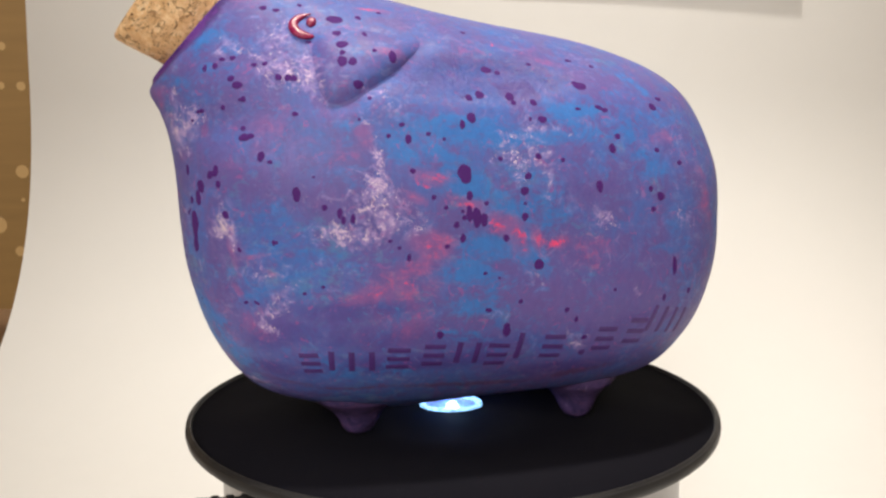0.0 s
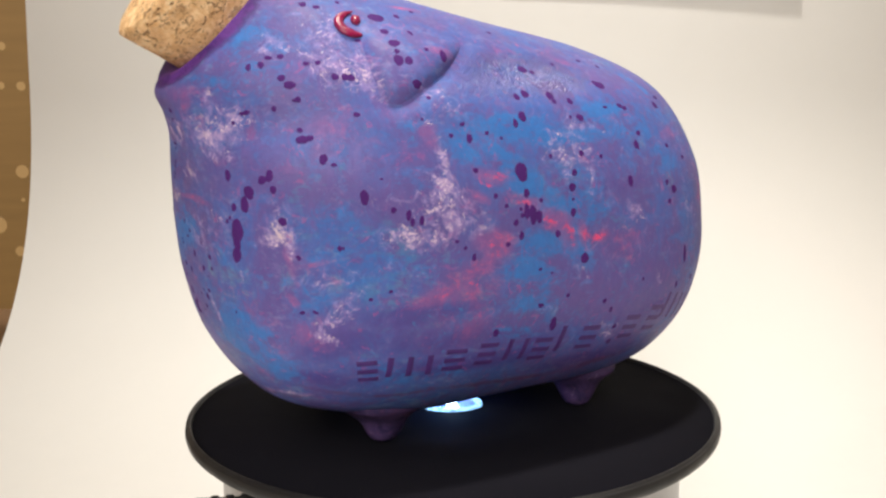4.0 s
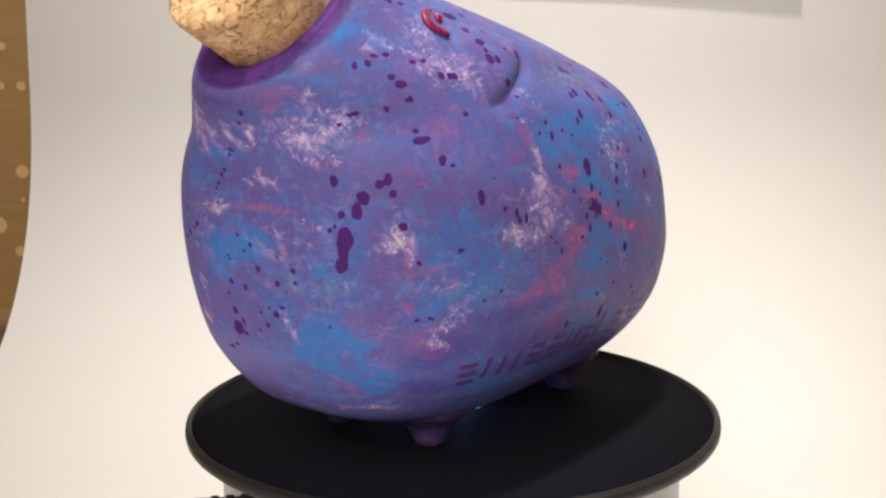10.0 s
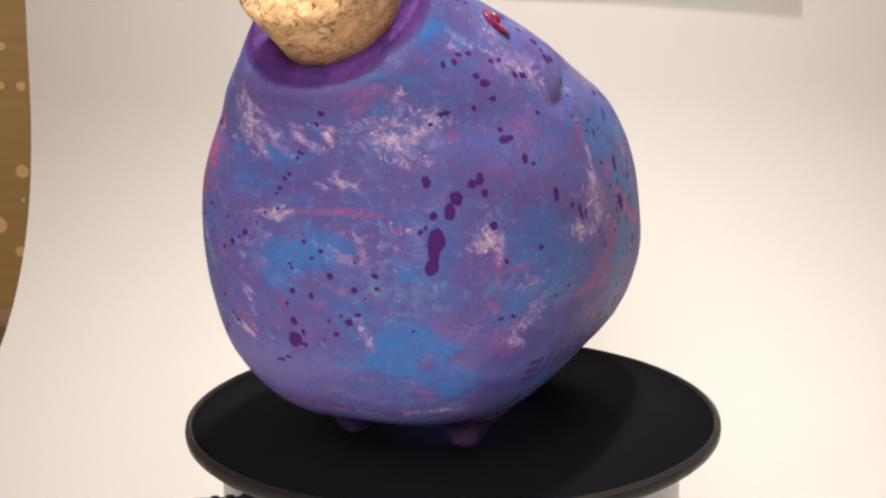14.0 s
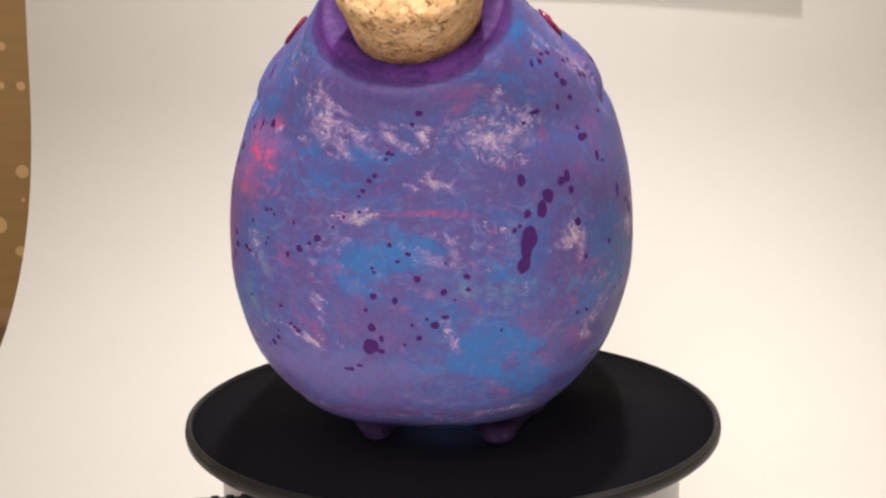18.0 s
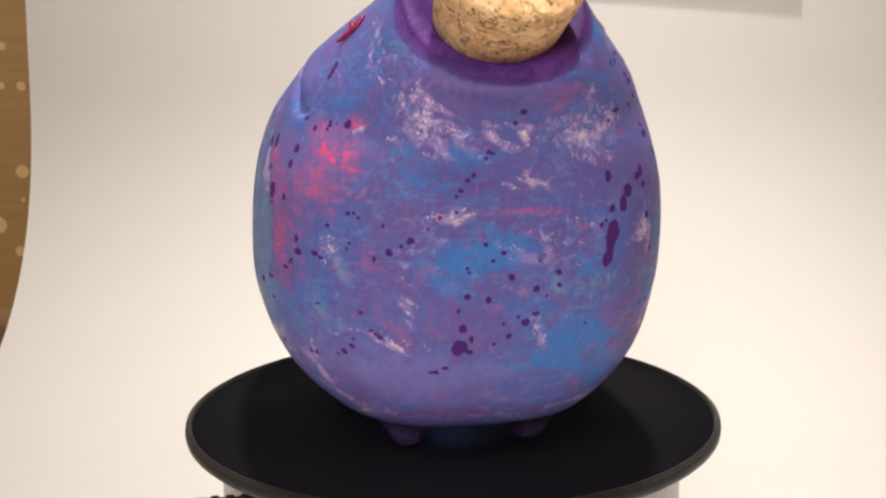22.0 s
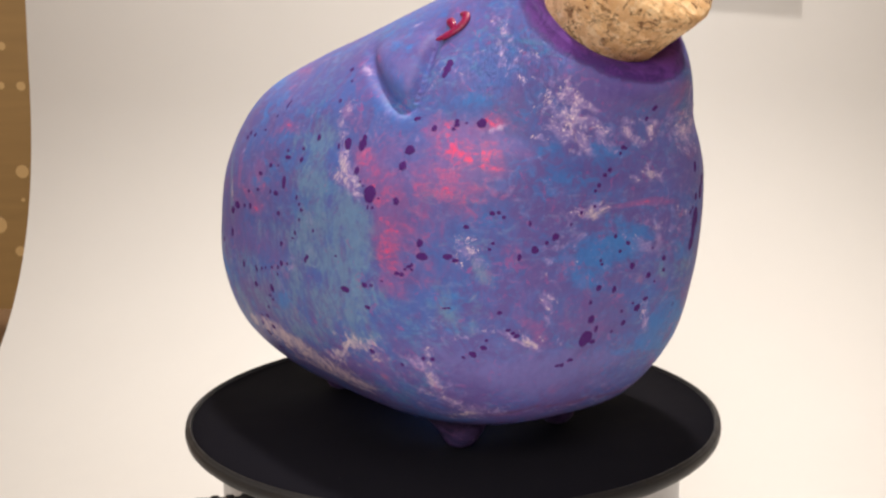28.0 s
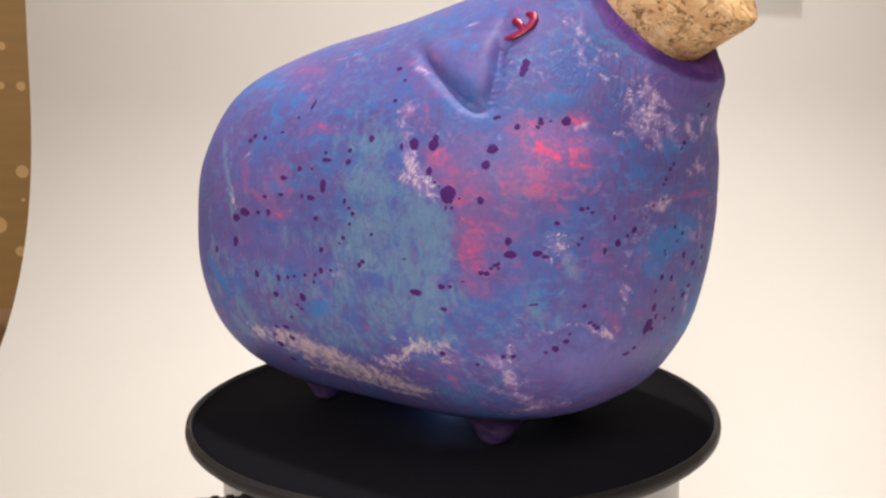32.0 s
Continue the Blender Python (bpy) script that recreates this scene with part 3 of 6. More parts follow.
BLUE_B = [
    (150.3, 22.1, 15.1, 2.3, -22, 0.6), (33.4, 42.2, 10.5, 3.3, 49, 0.5), (26.8, 34.9, 6.3, 2.2, 30, 0.6), (60.8, -8.7, 8.2, 2.3, -13, 0.7), (49.8, -13.4, 11, 2.4, 7, 0.6), (28.1, -30.4, 7, 2.8, -24, 0.9),
    (60, -39.5, 8.8, 2.7, -33, 0.7), (83.3, -35.2, 7.5, 2.4, 40, 0.6), (77.9, -42.9, 8.5, 1.6, -4, 0.7), (143.9, 6.4, 9.2, 2.6, -16, 0.4), (47.6, -6.4, 7.1, 1.3, -18, 0.5), (20.5, 36.7, 9.5, 3.3, 33, 0.8),
    (16.4, 29.1, 5.3, 1.9, -10, 0.7), (24.6, 28, 8.5, 2.8, 11, 0.5), (30.7, 27.8, 4.1, 1.7, 70, 0.6), (-2.4, 11.6, 13.9, 2.2, 5, 0.4),
]
BLUE_C = [
    (-26.2, 11.3, 6.3, 1.8, -43, 0.4), (-6.6, -4.4, 12.7, 3.5, 8, 1), (-14.2, -9.9, 5.4, 2.6, -38, 0.9), (4.6, -7.4, 4.7, 1.9, -9, 0.6), (2.3, -1.4, 4.5, 1.7, -10, 0.8), (9.9, -8.9, 5.5, 2.4, 27, 0.5),
    (17.5, -8.6, 5.1, 2.4, -27, 0.4), (18.4, -24.5, 9.5, 3.9, -6, 1), (23.1, -21.8, 6.4, 2.7, -11, 0.8), (9.7, -28.7, 8.5, 2.3, 6, 0.9), (28.2, -34.9, 6.3, 2.3, -18, 0.9), (17, -32.4, 6.2, 2.3, -22, 0.8),
    (43.3, -16.7, 7.2, 2, 23, 0.7), (45.8, -5.9, 6.7, 2.7, 21, 0.5), (-5.1, 5.6, 6, 0.9, -4, 0.7), (43.4, 0, 7.8, 3.4, 11, 0.4),
]
BLUE_D = [
    (-25, 32.6, 5.5, 2.2, 47, 0.6), (-17.8, 21.9, 5.9, 2.8, -34, 0.5), (-17.1, 10.7, 10.8, 2.1, -3, 0.4), (-6.3, 1.1, 6.6, 2.3, -16, 0.8), (-13, -5.4, 6.5, 2.8, -9, 0.8), (-5.9, -5.5, 6.9, 2.8, 27, 1),
    (-12.7, 16.1, 4, 1.5, -45, 0.6), (-1.9, 16.2, 4, 1.6, 14, 0.5), (-25.3, 15.3, 5.8, 0.6, 15, 0.8), (-38.7, -16.3, 7.6, 2.6, -23, 0.3), (-24, -6.8, 6.3, 2.4, -51, 0.3), (-121, 46.3, 10.3, 1, 5, 0.9),
    (-94.3, 28.3, 7.1, 1.9, 9, 0.5), (-100.3, 21.9, 7.9, 2.4, 24, 0.4), (-114.6, 6.7, 8.2, 1.8, 4, 1), (-107.6, 11.7, 9.9, 1.9, 3, 0.6),
]
BLUE_E = [
    (-136, -15.5, 5, 1.7, -36, 1.2), (-138.4, -13.2, 4.4, 1.2, -38, 1.2), (-102.9, -22.1, 5.6, 2.1, 21, 0.8), (-44.2, -13.5, 4.7, 2.2, -15, 0.7), (-37.7, 27.1, 4.7, 1.7, 11, 0.6), (-25.3, 24.5, 3.8, 1.6, 55, 0.5),
    (-8.6, -7.1, 6.2, 2.4, -39, 0.6), (-49, -5.8, 5.6, 2.2, -45, 0.4), (-30.7, 11.2, 5.2, 1.1, 34, 0.5), (-34.9, 37.2, 5.5, 1.7, 64, 0.4), (-67.3, 48.4, 14.8, 3.7, -31, 0.5), (-24.8, 6.9, 6.4, 3, 28, 0.35),
    (-44, -20.5, 7.3, 1.7, 29, 0.4), (-159.2, 26.6, 44.8, 14.8, 0, 0.7),
]
PINK_A = [
    (89.2, 11.8, 4.7, 1.4, -13, 1), (83.9, 6.7, 2.8, 1, -24, 0.8), (93.6, 6.7, 1.8, 1, -28, 0.7), (98.9, 4.2, 2.5, 1.2, -16, 1), (106.9, 0.1, 3.4, 1.3, -12, 1), (106.8, -2.8, 3.2, 1.2, 6, 0.9),
    (111.4, -4.7, 4.1, 1.2, -70, 1), (116.1, -5.9, 2.8, 1.1, -79, 1), (121.3, -5.9, 2.5, 1.3, 14, 1), (128.2, -6.9, 6.5, 1.9, -12, 0.6), (127.5, -10.6, 7, 1.6, -11, 0.5), (88.6, -5.1, 5, 1.7, 3, 1),
    (90.1, -7.8, 3.6, 1.6, 16, 1), (82.4, -12.6, 6.5, 1.8, 14, 0.9), (74, -18.1, 5.8, 1.7, 18, 0.9), (83.1, -17.9, 6.3, 2.3, 7, 0.7),
]
PINK_B = [
    (67.3, -18.9, 3, 1, 10, 0.7), (75.2, -26.1, 4.9, 1.8, -32, 0.5), (44.6, 23.5, 5.3, 2.4, 27, 0.4), (46.2, 18.9, 2.7, 1.8, 46, 0.4), (43, -7.9, 5.4, 0.7, 11, 0.6), (47, -12, 2.2, 0.7, -24, 0.6),
    (38.5, -25, 6.4, 2.2, -26, 0.5), (131.4, 48, 8, 1.3, -34, 0.6), (138.7, 39.7, 4.1, 1, -23, 0.6), (66, 64.9, 4.3, 0.7, -10, 0.9), (77, 46.5, 2.9, 0.9, -13, 0.9), (148.3, 13.2, 4.3, 1.7, 14, 0.5),
    (154.6, 1.2, 7.4, 2, -77, 0.7), (70.7, 22.3, 3.3, 1.3, -73, 0.6), (27.4, 48.7, 6.1, 1.4, 4, 0.4), (83.2, -28.3, 5.9, 2.6, 67, 0.5),
]
PINK_C = [
    (83.1, 3.4, 2.3, 0.9, -47, 0.6), (10.1, 25.8, 4.9, 1.4, 9, 0.6), (8.6, 23.5, 2.2, 0.8, 26, 0.6), (2.7, 5, 6.1, 0.5, 3, 0.9), (19.3, 13.2, 2, 0.8, -14, 0.6), (28, 19.7, 1.8, 0.9, -48, 0.6),
    (43.7, 17.2, 2.6, 1.2, -68, 0.5), (43.8, 22.9, 3.1, 1.3, 18, 0.4), (37, 12.9, 2.5, 1.1, -28, 0.4), (4.4, -0.6, 2.2, 0.8, -63, 0.6), (37.4, -10, 4.2, 0.8, -76, 0.6), (36.3, -15.6, 2.4, 0.8, -62, 0.7),
    (40.4, -25.6, 3.4, 1.1, -45, 0.6), (27.5, -21.3, 5.6, 2.2, -26, 0.5), (30.8, -28.9, 3.3, 1.7, -34, 0.5), (42.2, -9.3, 5, 1.3, -37, 0.4),
]
PINK_D = [
    (2.1, -12, 6.4, 1.5, -11, 0.35), (-4.8, -8.1, 3.2, 1, -13, 0.4), (18.8, -35.6, 3.9, 1.4, -47, 0.5), (-41.2, 21.4, 5.4, 1.7, -18, 0.9), (-39.8, 16.4, 6.4, 1.9, -13, 1.1), (-34.6, 13.5, 2.4, 1.1, -27, 0.8),
    (-40.9, 8.5, 7.4, 2.1, -2, 0.7), (-51.7, 1.4, 4.5, 1.5, -33, 0.6), (-48.4, -5.3, 3.3, 1.4, -35, 0.6), (-33.3, 22.3, 2.9, 1.1, -42, 0.8), (-5.7, 4.6, 3.9, 0.4, 0, 0.6), (3.6, 5, 5, 0.4, 2, 1),
    (-24.4, -11, 2.6, 0.9, -44, 0.4), (-26.4, -23.1, 4.2, 1.4, -9, 0.4), (-14.5, -12.1, 5.6, 2.2, -47, 0.3), (-6.2, -14.7, 5.8, 2.2, 0, 0.3),
]
PINK_E = [
    (-16.8, -36.1, 3, 1.3, 36, 0.4), (-27.6, 15.9, 2.8, 1.1, -18, 0.4), (-73.6, 26.7, 4.1, 1.4, -45, 0.6), (-64.6, 16.3, 5.2, 2.1, -22, 0.8), (-60.8, 11.1, 6.4, 2.8, -18, 0.8), (-57.4, 2.4, 6.2, 2.4, -70, 0.9),
    (-56.8, -5.5, 5.5, 2.4, -79, 0.9), (-47.7, 10.8, 7.1, 2.8, -33, 0.5), (-53.8, -12.1, 3.7, 1.9, -45, 0.5), (-57.5, -11.8, 3.1, 1.7, -24, 0.8), (-41.5, 18.2, 6.4, 2.4, -28, 1), (-33.8, 22.3, 3.8, 1.3, 13, 0.9),
    (-33.4, 15.9, 4.3, 1.6, -67, 0.9), (-41.9, 11.1, 5.1, 2.2, -38, 0.9), (-40.4, 5.9, 3.8, 1.7, -34, 0.7), (-49, 5.5, 4.3, 2.2, -56, 0.6),
]
PINK_F = [
    (-104.1, 22.7, 4.4, 0.9, -16, 0.7), (-110.3, 21.2, 3.9, 1, 23, 0.6), (-128, 6.9, 5.5, 1.3, -55, 0.6), (-120.2, 4.7, 8.5, 1.6, 16, 0.5), (-115.2, -0, 3.9, 1.3, 2, 1), (-125.3, -0.1, 3.6, 1, -3, 0.8),
    (-116.7, 29.5, 3.3, 0.6, -89, 0.9), (-124.1, 32, 2.9, 0.6, 28, 0.9), (-129.4, 37.6, 4, 0.6, -20, 0.6), (-83.9, -2.1, 1.7, 1.2, -34, 0.4), (-106.6, 6.9, 5.3, 1.2, -6, 0.35), (-25.5, -19.7, 4.5, 1.4, -50, 0.6),
    (-31.1, -20.9, 4, 1.1, -6, 0.4), (-32.7, -12.6, 6.4, 2.2, -32, 0.3), (8.3, 4.4, 6.1, 0.6, -2, 0.8), (10.4, -5, 5.4, 1, -46, 0.5),
]
PINK_G = [
    (-62.3, -33.8, 5.9, 2.3, 89, 0.6), (-50.6, -31.1, 4.4, 2.3, 25, 0.4), (-68.1, 41.2, 4.1, 0.5, -14, 0.4), (-52.5, 13.9, 4.4, 1.1, -65, 0.4), (-155, 41.1, 3.8, 0.6, -72, 0.5), (-16.6, -5.3, 3.7, 1.1, 75, 0.4),
    (-159.5, 31.5, 32.3, 4.2, 0, 0.5), (-138.9, 35.2, 9.3, 1.2, 0, 0.7),
]
WHITE_A = [
    (40.7, 42.8, 8.3, 2.7, -48, 0.65), (49.7, 35.6, 6.1, 2.6, -39, 0.9), (54.3, 36.5, 6.2, 2.4, -69, 0.9), (41.7, 47.5, 7.2, 1.6, -77, 0.6), (35, 38.2, 3.3, 1, -20, 0.6), (19.3, 24.2, 6.3, 2.2, -18, 0.8),
    (17.4, 17.7, 5.9, 2, -28, 0.7), (24.3, 23.3, 2.7, 1, -77, 0.7), (74.6, 17.2, 4, 1.4, -86, 0.9), (74.6, 9.8, 4.9, 2, -28, 0.9), (74.5, 4.7, 7.2, 3.3, -11, 0.9), (79.6, 0.1, 6.4, 3.1, -13, 0.8),
    (66.5, -2.8, 7.8, 2.1, -4, 0.95), (67.9, -5.7, 4.4, 1.2, -7, 0.8), (76.2, 29.8, 4.5, 1.8, 13, 0.6), (73.6, 35.1, 6.1, 1.6, -1, 0.5),
]
WHITE_B = [
    (35.8, -0.8, 5.7, 1.6, -71, 0.9), (33.3, -2.4, 3, 1.2, -44, 0.9), (120.9, 21.5, 5, 0.9, 3, 0.9), (112.8, 15.1, 5.7, 2.4, -56, 0.8), (120.7, 14.7, 4.1, 1.7, -60, 0.6), (109.5, 15.5, 2.8, 1.2, -56, 0.7),
    (127.4, 18.4, 1.6, 0.4, -37, 1), (131.6, -1.2, 2.6, 1.8, -27, 0.8), (129.6, -0.5, 3.3, 1.2, -59, 0.6), (137.7, 3, 2.6, 1.3, 11, 0.4), (149.6, -2.1, 3.8, 1.9, 65, 0.5), (137.5, -15.7, 2, 0.7, -63, 0.9),
    (47.8, -20.9, 4.1, 1.5, 28, 0.8), (44.2, -26, 2.7, 1.1, -39, 0.9), (46.8, -18.4, 2.8, 1.3, -70, 0.6), (129.3, -29.4, 5.4, 1.7, -55, 0.6),
]
WHITE_C = [
    (127.9, -28.1, 4.7, 0.8, -6, 0.6), (107.1, -24.8, 4.2, 1.3, -12, 0.4), (29.7, -44.1, 3.1, 1.2, -72, 0.7), (60.7, -9.4, 4.8, 1.5, -12, 0.4), (-17.1, 23.1, 4.9, 1.1, 88, 0.9), (-14.5, 17.6, 3, 1, -69, 0.9),
    (-20.2, 19.7, 4.7, 1.2, -60, 0.8), (-5.1, 19.3, 2.6, 0.9, -46, 0.9), (-1.4, 17.5, 4, 1.1, -24, 0.85), (2.3, 19, 1.5, 0.7, -47, 0.9), (13.9, 22, 6.6, 1.9, 7, 0.95), (15.9, 18.5, 7, 2.3, -4, 0.95),
    (16.1, 26, 3.1, 0.7, 68, 0.9), (22.2, 21.5, 4.7, 1.8, 10, 0.9), (24, 24.1, 2.6, 1.3, -27, 0.8), (17, 15.1, 3.7, 1.3, -14, 0.8),
]
WHITE_D = [
    (3.8, 10.6, 2.9, 0.8, -15, 1.1), (2.9, 12.6, 1.6, 0.6, 64, 1), (7.6, 9.2, 1.5, 0.7, -32, 1), (-13.5, 3.3, 2.4, 0.8, -19, 1.2), (-15.5, 4, 2.6, 0.5, -5, 1), (7.9, -4.7, 2.7, 0.8, -84, 1),
    (6.4, -0.8, 2.5, 1, -33, 0.9), (16, 1.6, 4.4, 1.3, -10, 0.7), (35.4, -0.5, 3.4, 1.5, -45, 1), (32.9, -2.5, 4, 1.5, 4, 1), (37.6, -3.1, 4.3, 0.6, 86, 0.8), (62.4, -2.2, 3.7, 1.7, 32, 0.8),
    (61.5, 4.3, 3.1, 1.1, -79, 0.6), (41.7, 35.4, 4.7, 1.7, -63, 0.9), (32.9, 39.2, 6.3, 1.3, -24, 0.6), (28.2, 36.6, 2.3, 0.8, -62, 0.7),
]
WHITE_E = [
    (7, -22.8, 3.4, 1.1, -62, 0.9), (-22.2, -13.8, 2.1, 0.7, -62, 0.7), (-23.3, -21.9, 2.1, 0.7, -68, 0.6), (23.3, -12.2, 1.9, 0.6, 88, 0.8), (14.2, -11.8, 1.7, 0.8, -46, 0.5), (42.4, -23.2, 2.4, 0.6, -58, 1),
    (42.7, -25.7, 1.8, 0.6, 59, 0.8), (45.9, -10.5, 3, 1.3, -58, 0.4), (7.1, -46.2, 9, 0.7, 14, 0.6), (26.7, -43.1, 6, 0.8, 4, 0.9), (-22.4, -5.5, 3.5, 1.4, -70, 0.5), (-15.4, -0.6, 2.9, 0.9, -36, 0.5),
    (-18.7, 25.9, 3.9, 1.3, -60, 0.85), (-15.6, 24, 3.2, 1, -32, 0.9), (-19.9, 22, 4.2, 1.5, -41, 0.6), (-12.5, 20, 3.7, 1.3, -46, 0.9),
]
WHITE_F = [
    (-14.8, 16.8, 2.1, 0.8, -44, 0.9), (-17.4, 19.1, 3.6, 1.5, -16, 0.6), (-5, 21, 4.3, 0.8, -5, 0.8), (-4.1, 18.6, 2.4, 0.8, -47, 0.85), (2.6, 18.1, 2.9, 0.8, -58, 0.85), (4.8, 20.3, 5.2, 0.6, -9, 0.7),
    (-26.5, 34, 2.8, 0.5, -34, 0.8), (-24.3, 29, 1.7, 0.5, -28, 0.7), (-12.3, 4.9, 2.9, 0.8, 8, 0.9), (-12.1, 2.8, 1.4, 0.6, -46, 1.2), (-38.6, -3.9, 3.4, 1.6, -38, 0.8), (-35.1, -1.7, 2.4, 0.6, -14, 0.7),
    (-16.2, -4.9, 2.1, 0.8, -78, 0.6), (-22.8, -14, 1.3, 0.5, -45, 0.9), (-22.1, -18.4, 2, 0.6, -69, 0.6), (-25.6, -23, 3.1, 0.5, -48, 1.2),
]
WHITE_G = [
    (-24.4, -23.6, 1.4, 0.5, -48, 1), (-34.3, -20.1, 3.1, 0.5, -7, 0.7), (-21.9, -9.1, 1.7, 0.6, -32, 0.5), (-24.4, -4.2, 1.9, 0.8, -56, 0.4), (-18.1, -24.2, 1.2, 0.5, -71, 1), (-21.1, -43.6, 3.4, 0.7, -5, 0.8),
    (-4.5, -44.9, 8.3, 0.5, -3, 0.8), (18.8, -43.1, 7.4, 0.5, 7, 0.8), (-23.2, 14.8, 2.1, 0.6, -21, 0.4), (-75.2, 39.8, 3.8, 1.2, -38, 0.9), (-75.8, 28.5, 3.6, 0.6, 20, 0.9), (-77, 25.4, 2.9, 0.6, 60, 0.8),
    (-73.4, 15.8, 3.4, 1.1, -53, 1.2), (-71.8, 11.7, 4.9, 1.9, -10, 1.1), (-67.7, 8.5, 3.6, 1.1, -27, 1), (-58.8, 50.9, 1.7, 0.7, 25, 0.8),
]
WHITE_H = [
    (-46, 34.3, 4.2, 0.5, 65, 0.8), (-120.4, 45.1, 5.1, 0.6, 13, 0.8), (-91.7, 27.6, 2.3, 0.7, 25, 0.6), (-96.8, 24, 2.8, 0.9, 35, 0.5), (-129.6, 12.3, 3.1, 0.6, 29, 0.7), (-135.2, 7.7, 2.4, 0.6, 60, 0.6),
    (-119.4, -29.6, 8.3, 1.6, 4, 0.9), (-110.3, -34, 9.4, 2.6, -4, 0.9), (-101.8, -38.2, 11.6, 2.1, 8, 0.95), (-90.6, -40.9, 7.7, 2.1, 4, 0.9), (-78.5, -42.8, 6.8, 1.8, 3, 1), (-69.1, -28, 6.7, 1.7, -1, 0.6),
    (-79.9, -33.2, 5.6, 1.5, 22, 0.7), (-77.8, -47.2, 2, 1.2, -44, 1), (-94.9, -13, 1.9, 0.7, 39, 0.9), (-93.8, -10.5, 4.4, 0.7, 11, 0.5),
]
WHITE_I = [
    (-48.6, -30.2, 5.8, 0.9, 88, 0.95), (-50, -29.6, 4.5, 1.9, -15, 0.7), (-48.3, -36.1, 4.3, 1.4, 24, 0.8), (-39.3, -43.9, 7.9, 1.2, 16, 0.9), (-41.1, -43.3, 5.4, 1.2, -47, 0.8), (-39.5, -21.7, 5.1, 0.4, -19, 0.6),
    (-38.7, -2.2, 3.3, 1.6, -45, 0.7), (-41.2, -5.1, 2.2, 1.1, -35, 0.7), (-25.1, -23.4, 2.5, 0.5, -41, 1.2), (-29.6, -21.4, 2.4, 0.4, -37, 0.9), (-21.4, -13.3, 2.7, 0.5, -44, 0.9), (-19.6, -3, 2.3, 0.5, 14, 0.8),
    (-22.2, -7, 1.9, 0.5, -68, 0.6), (-11.1, 4.1, 4.4, 0.9, 5, 1.2), (-10.5, 2.8, 2.5, 0.6, 15, 1), (-21.1, 25.5, 4.8, 1.4, 20, 0.8),
]
WHITE_J = [
    (-17.3, 21.4, 5.3, 1.9, -23, 0.85), (-15.3, 17.2, 3.4, 1.1, -36, 0.9), (-10.7, 20, 3.5, 0.9, -31, 0.8), (-1.3, 17.7, 4.1, 0.9, -28, 0.85), (-24.7, 19.1, 2.9, 0.9, -10, 0.7), (-32.7, 21.1, 1.9, 0.5, 25, 0.8),
    (-22.3, 26.6, 3.3, 0.9, 75, 0.7), (-31.4, 41.2, 4.1, 1.1, -46, 0.8), (-31.6, 35.2, 3.2, 1.1, -73, 0.7), (-37, 36.5, 3.3, 0.9, 15, 0.5), (7.6, 10.7, 1.5, 0.6, 41, 0.8), (-27.8, 29.9, 1.7, 0.9, -46, 0.6),
    (14.1, -6.2, 4, 0.6, -46, 0.6), (-42.7, 34.4, 3.4, 0.5, -29, 0.5),
]
TEAL_A = [
    (107.2, 4.8, 6.2, 2.4, -60, 0.4), (142.1, 2.2, 6.1, 3.1, 65, 0.4), (55.6, -12.8, 4.7, 1.8, -27, 0.5), (106.4, -25.2, 5.4, 1.9, -4, 0.5), (134.8, 14.8, 7.6, 2.8, -11, 0.35), (19.7, -12.2, 8.5, 3.1, -28, 0.6),
    (15.7, -17.4, 6, 2.2, 3, 0.4), (37.5, -11.9, 6, 2.7, 17, 0.5), (68.7, -10.4, 6.1, 1.8, 29, 0.4), (-41.2, -17.4, 6.9, 3.1, -52, 0.7), (-35, -7.7, 5.2, 2.2, -34, 0.5), (-87.1, 19.8, 10.3, 3.4, -3, 0.8),
    (-83.4, 9.3, 11, 4.2, -8, 0.9), (-79.2, -0.7, 14.3, 4.8, 0, 0.9), (-69, 2.6, 10.1, 3.5, -13, 0.9), (-77.5, -8.6, 15.1, 4.2, 2, 0.9),
]
TEAL_B = [
    (-80.1, -20.3, 11.7, 5.4, -6, 0.8), (-115.2, -23.8, 9.9, 4, -15, 0.7), (-129.1, -22.5, 8.9, 3.6, -59, 0.9), (-135.3, -26.3, 6.7, 2.2, -41, 0.8), (-69.2, -14.9, 10.1, 3.5, -18, 0.7), (-68.9, -26.5, 7.8, 2.3, 15, 0.9),
    (-136.7, 8.1, 10.1, 1.4, -48, 0.8), (-138.6, -7, 8.4, 2.2, -69, 0.5), (-99.8, -31, 10.4, 2.5, 5, 0.6), (-43, -16, 6, 2.2, -11, 0.6), (-95.9, -13.1, 7.7, 1.9, 13, 0.5), (-38, -4.6, 4.9, 1.7, -53, 0.5),
    (-138.6, -14.4, 7.7, 13.1, 0, 0.6),
]
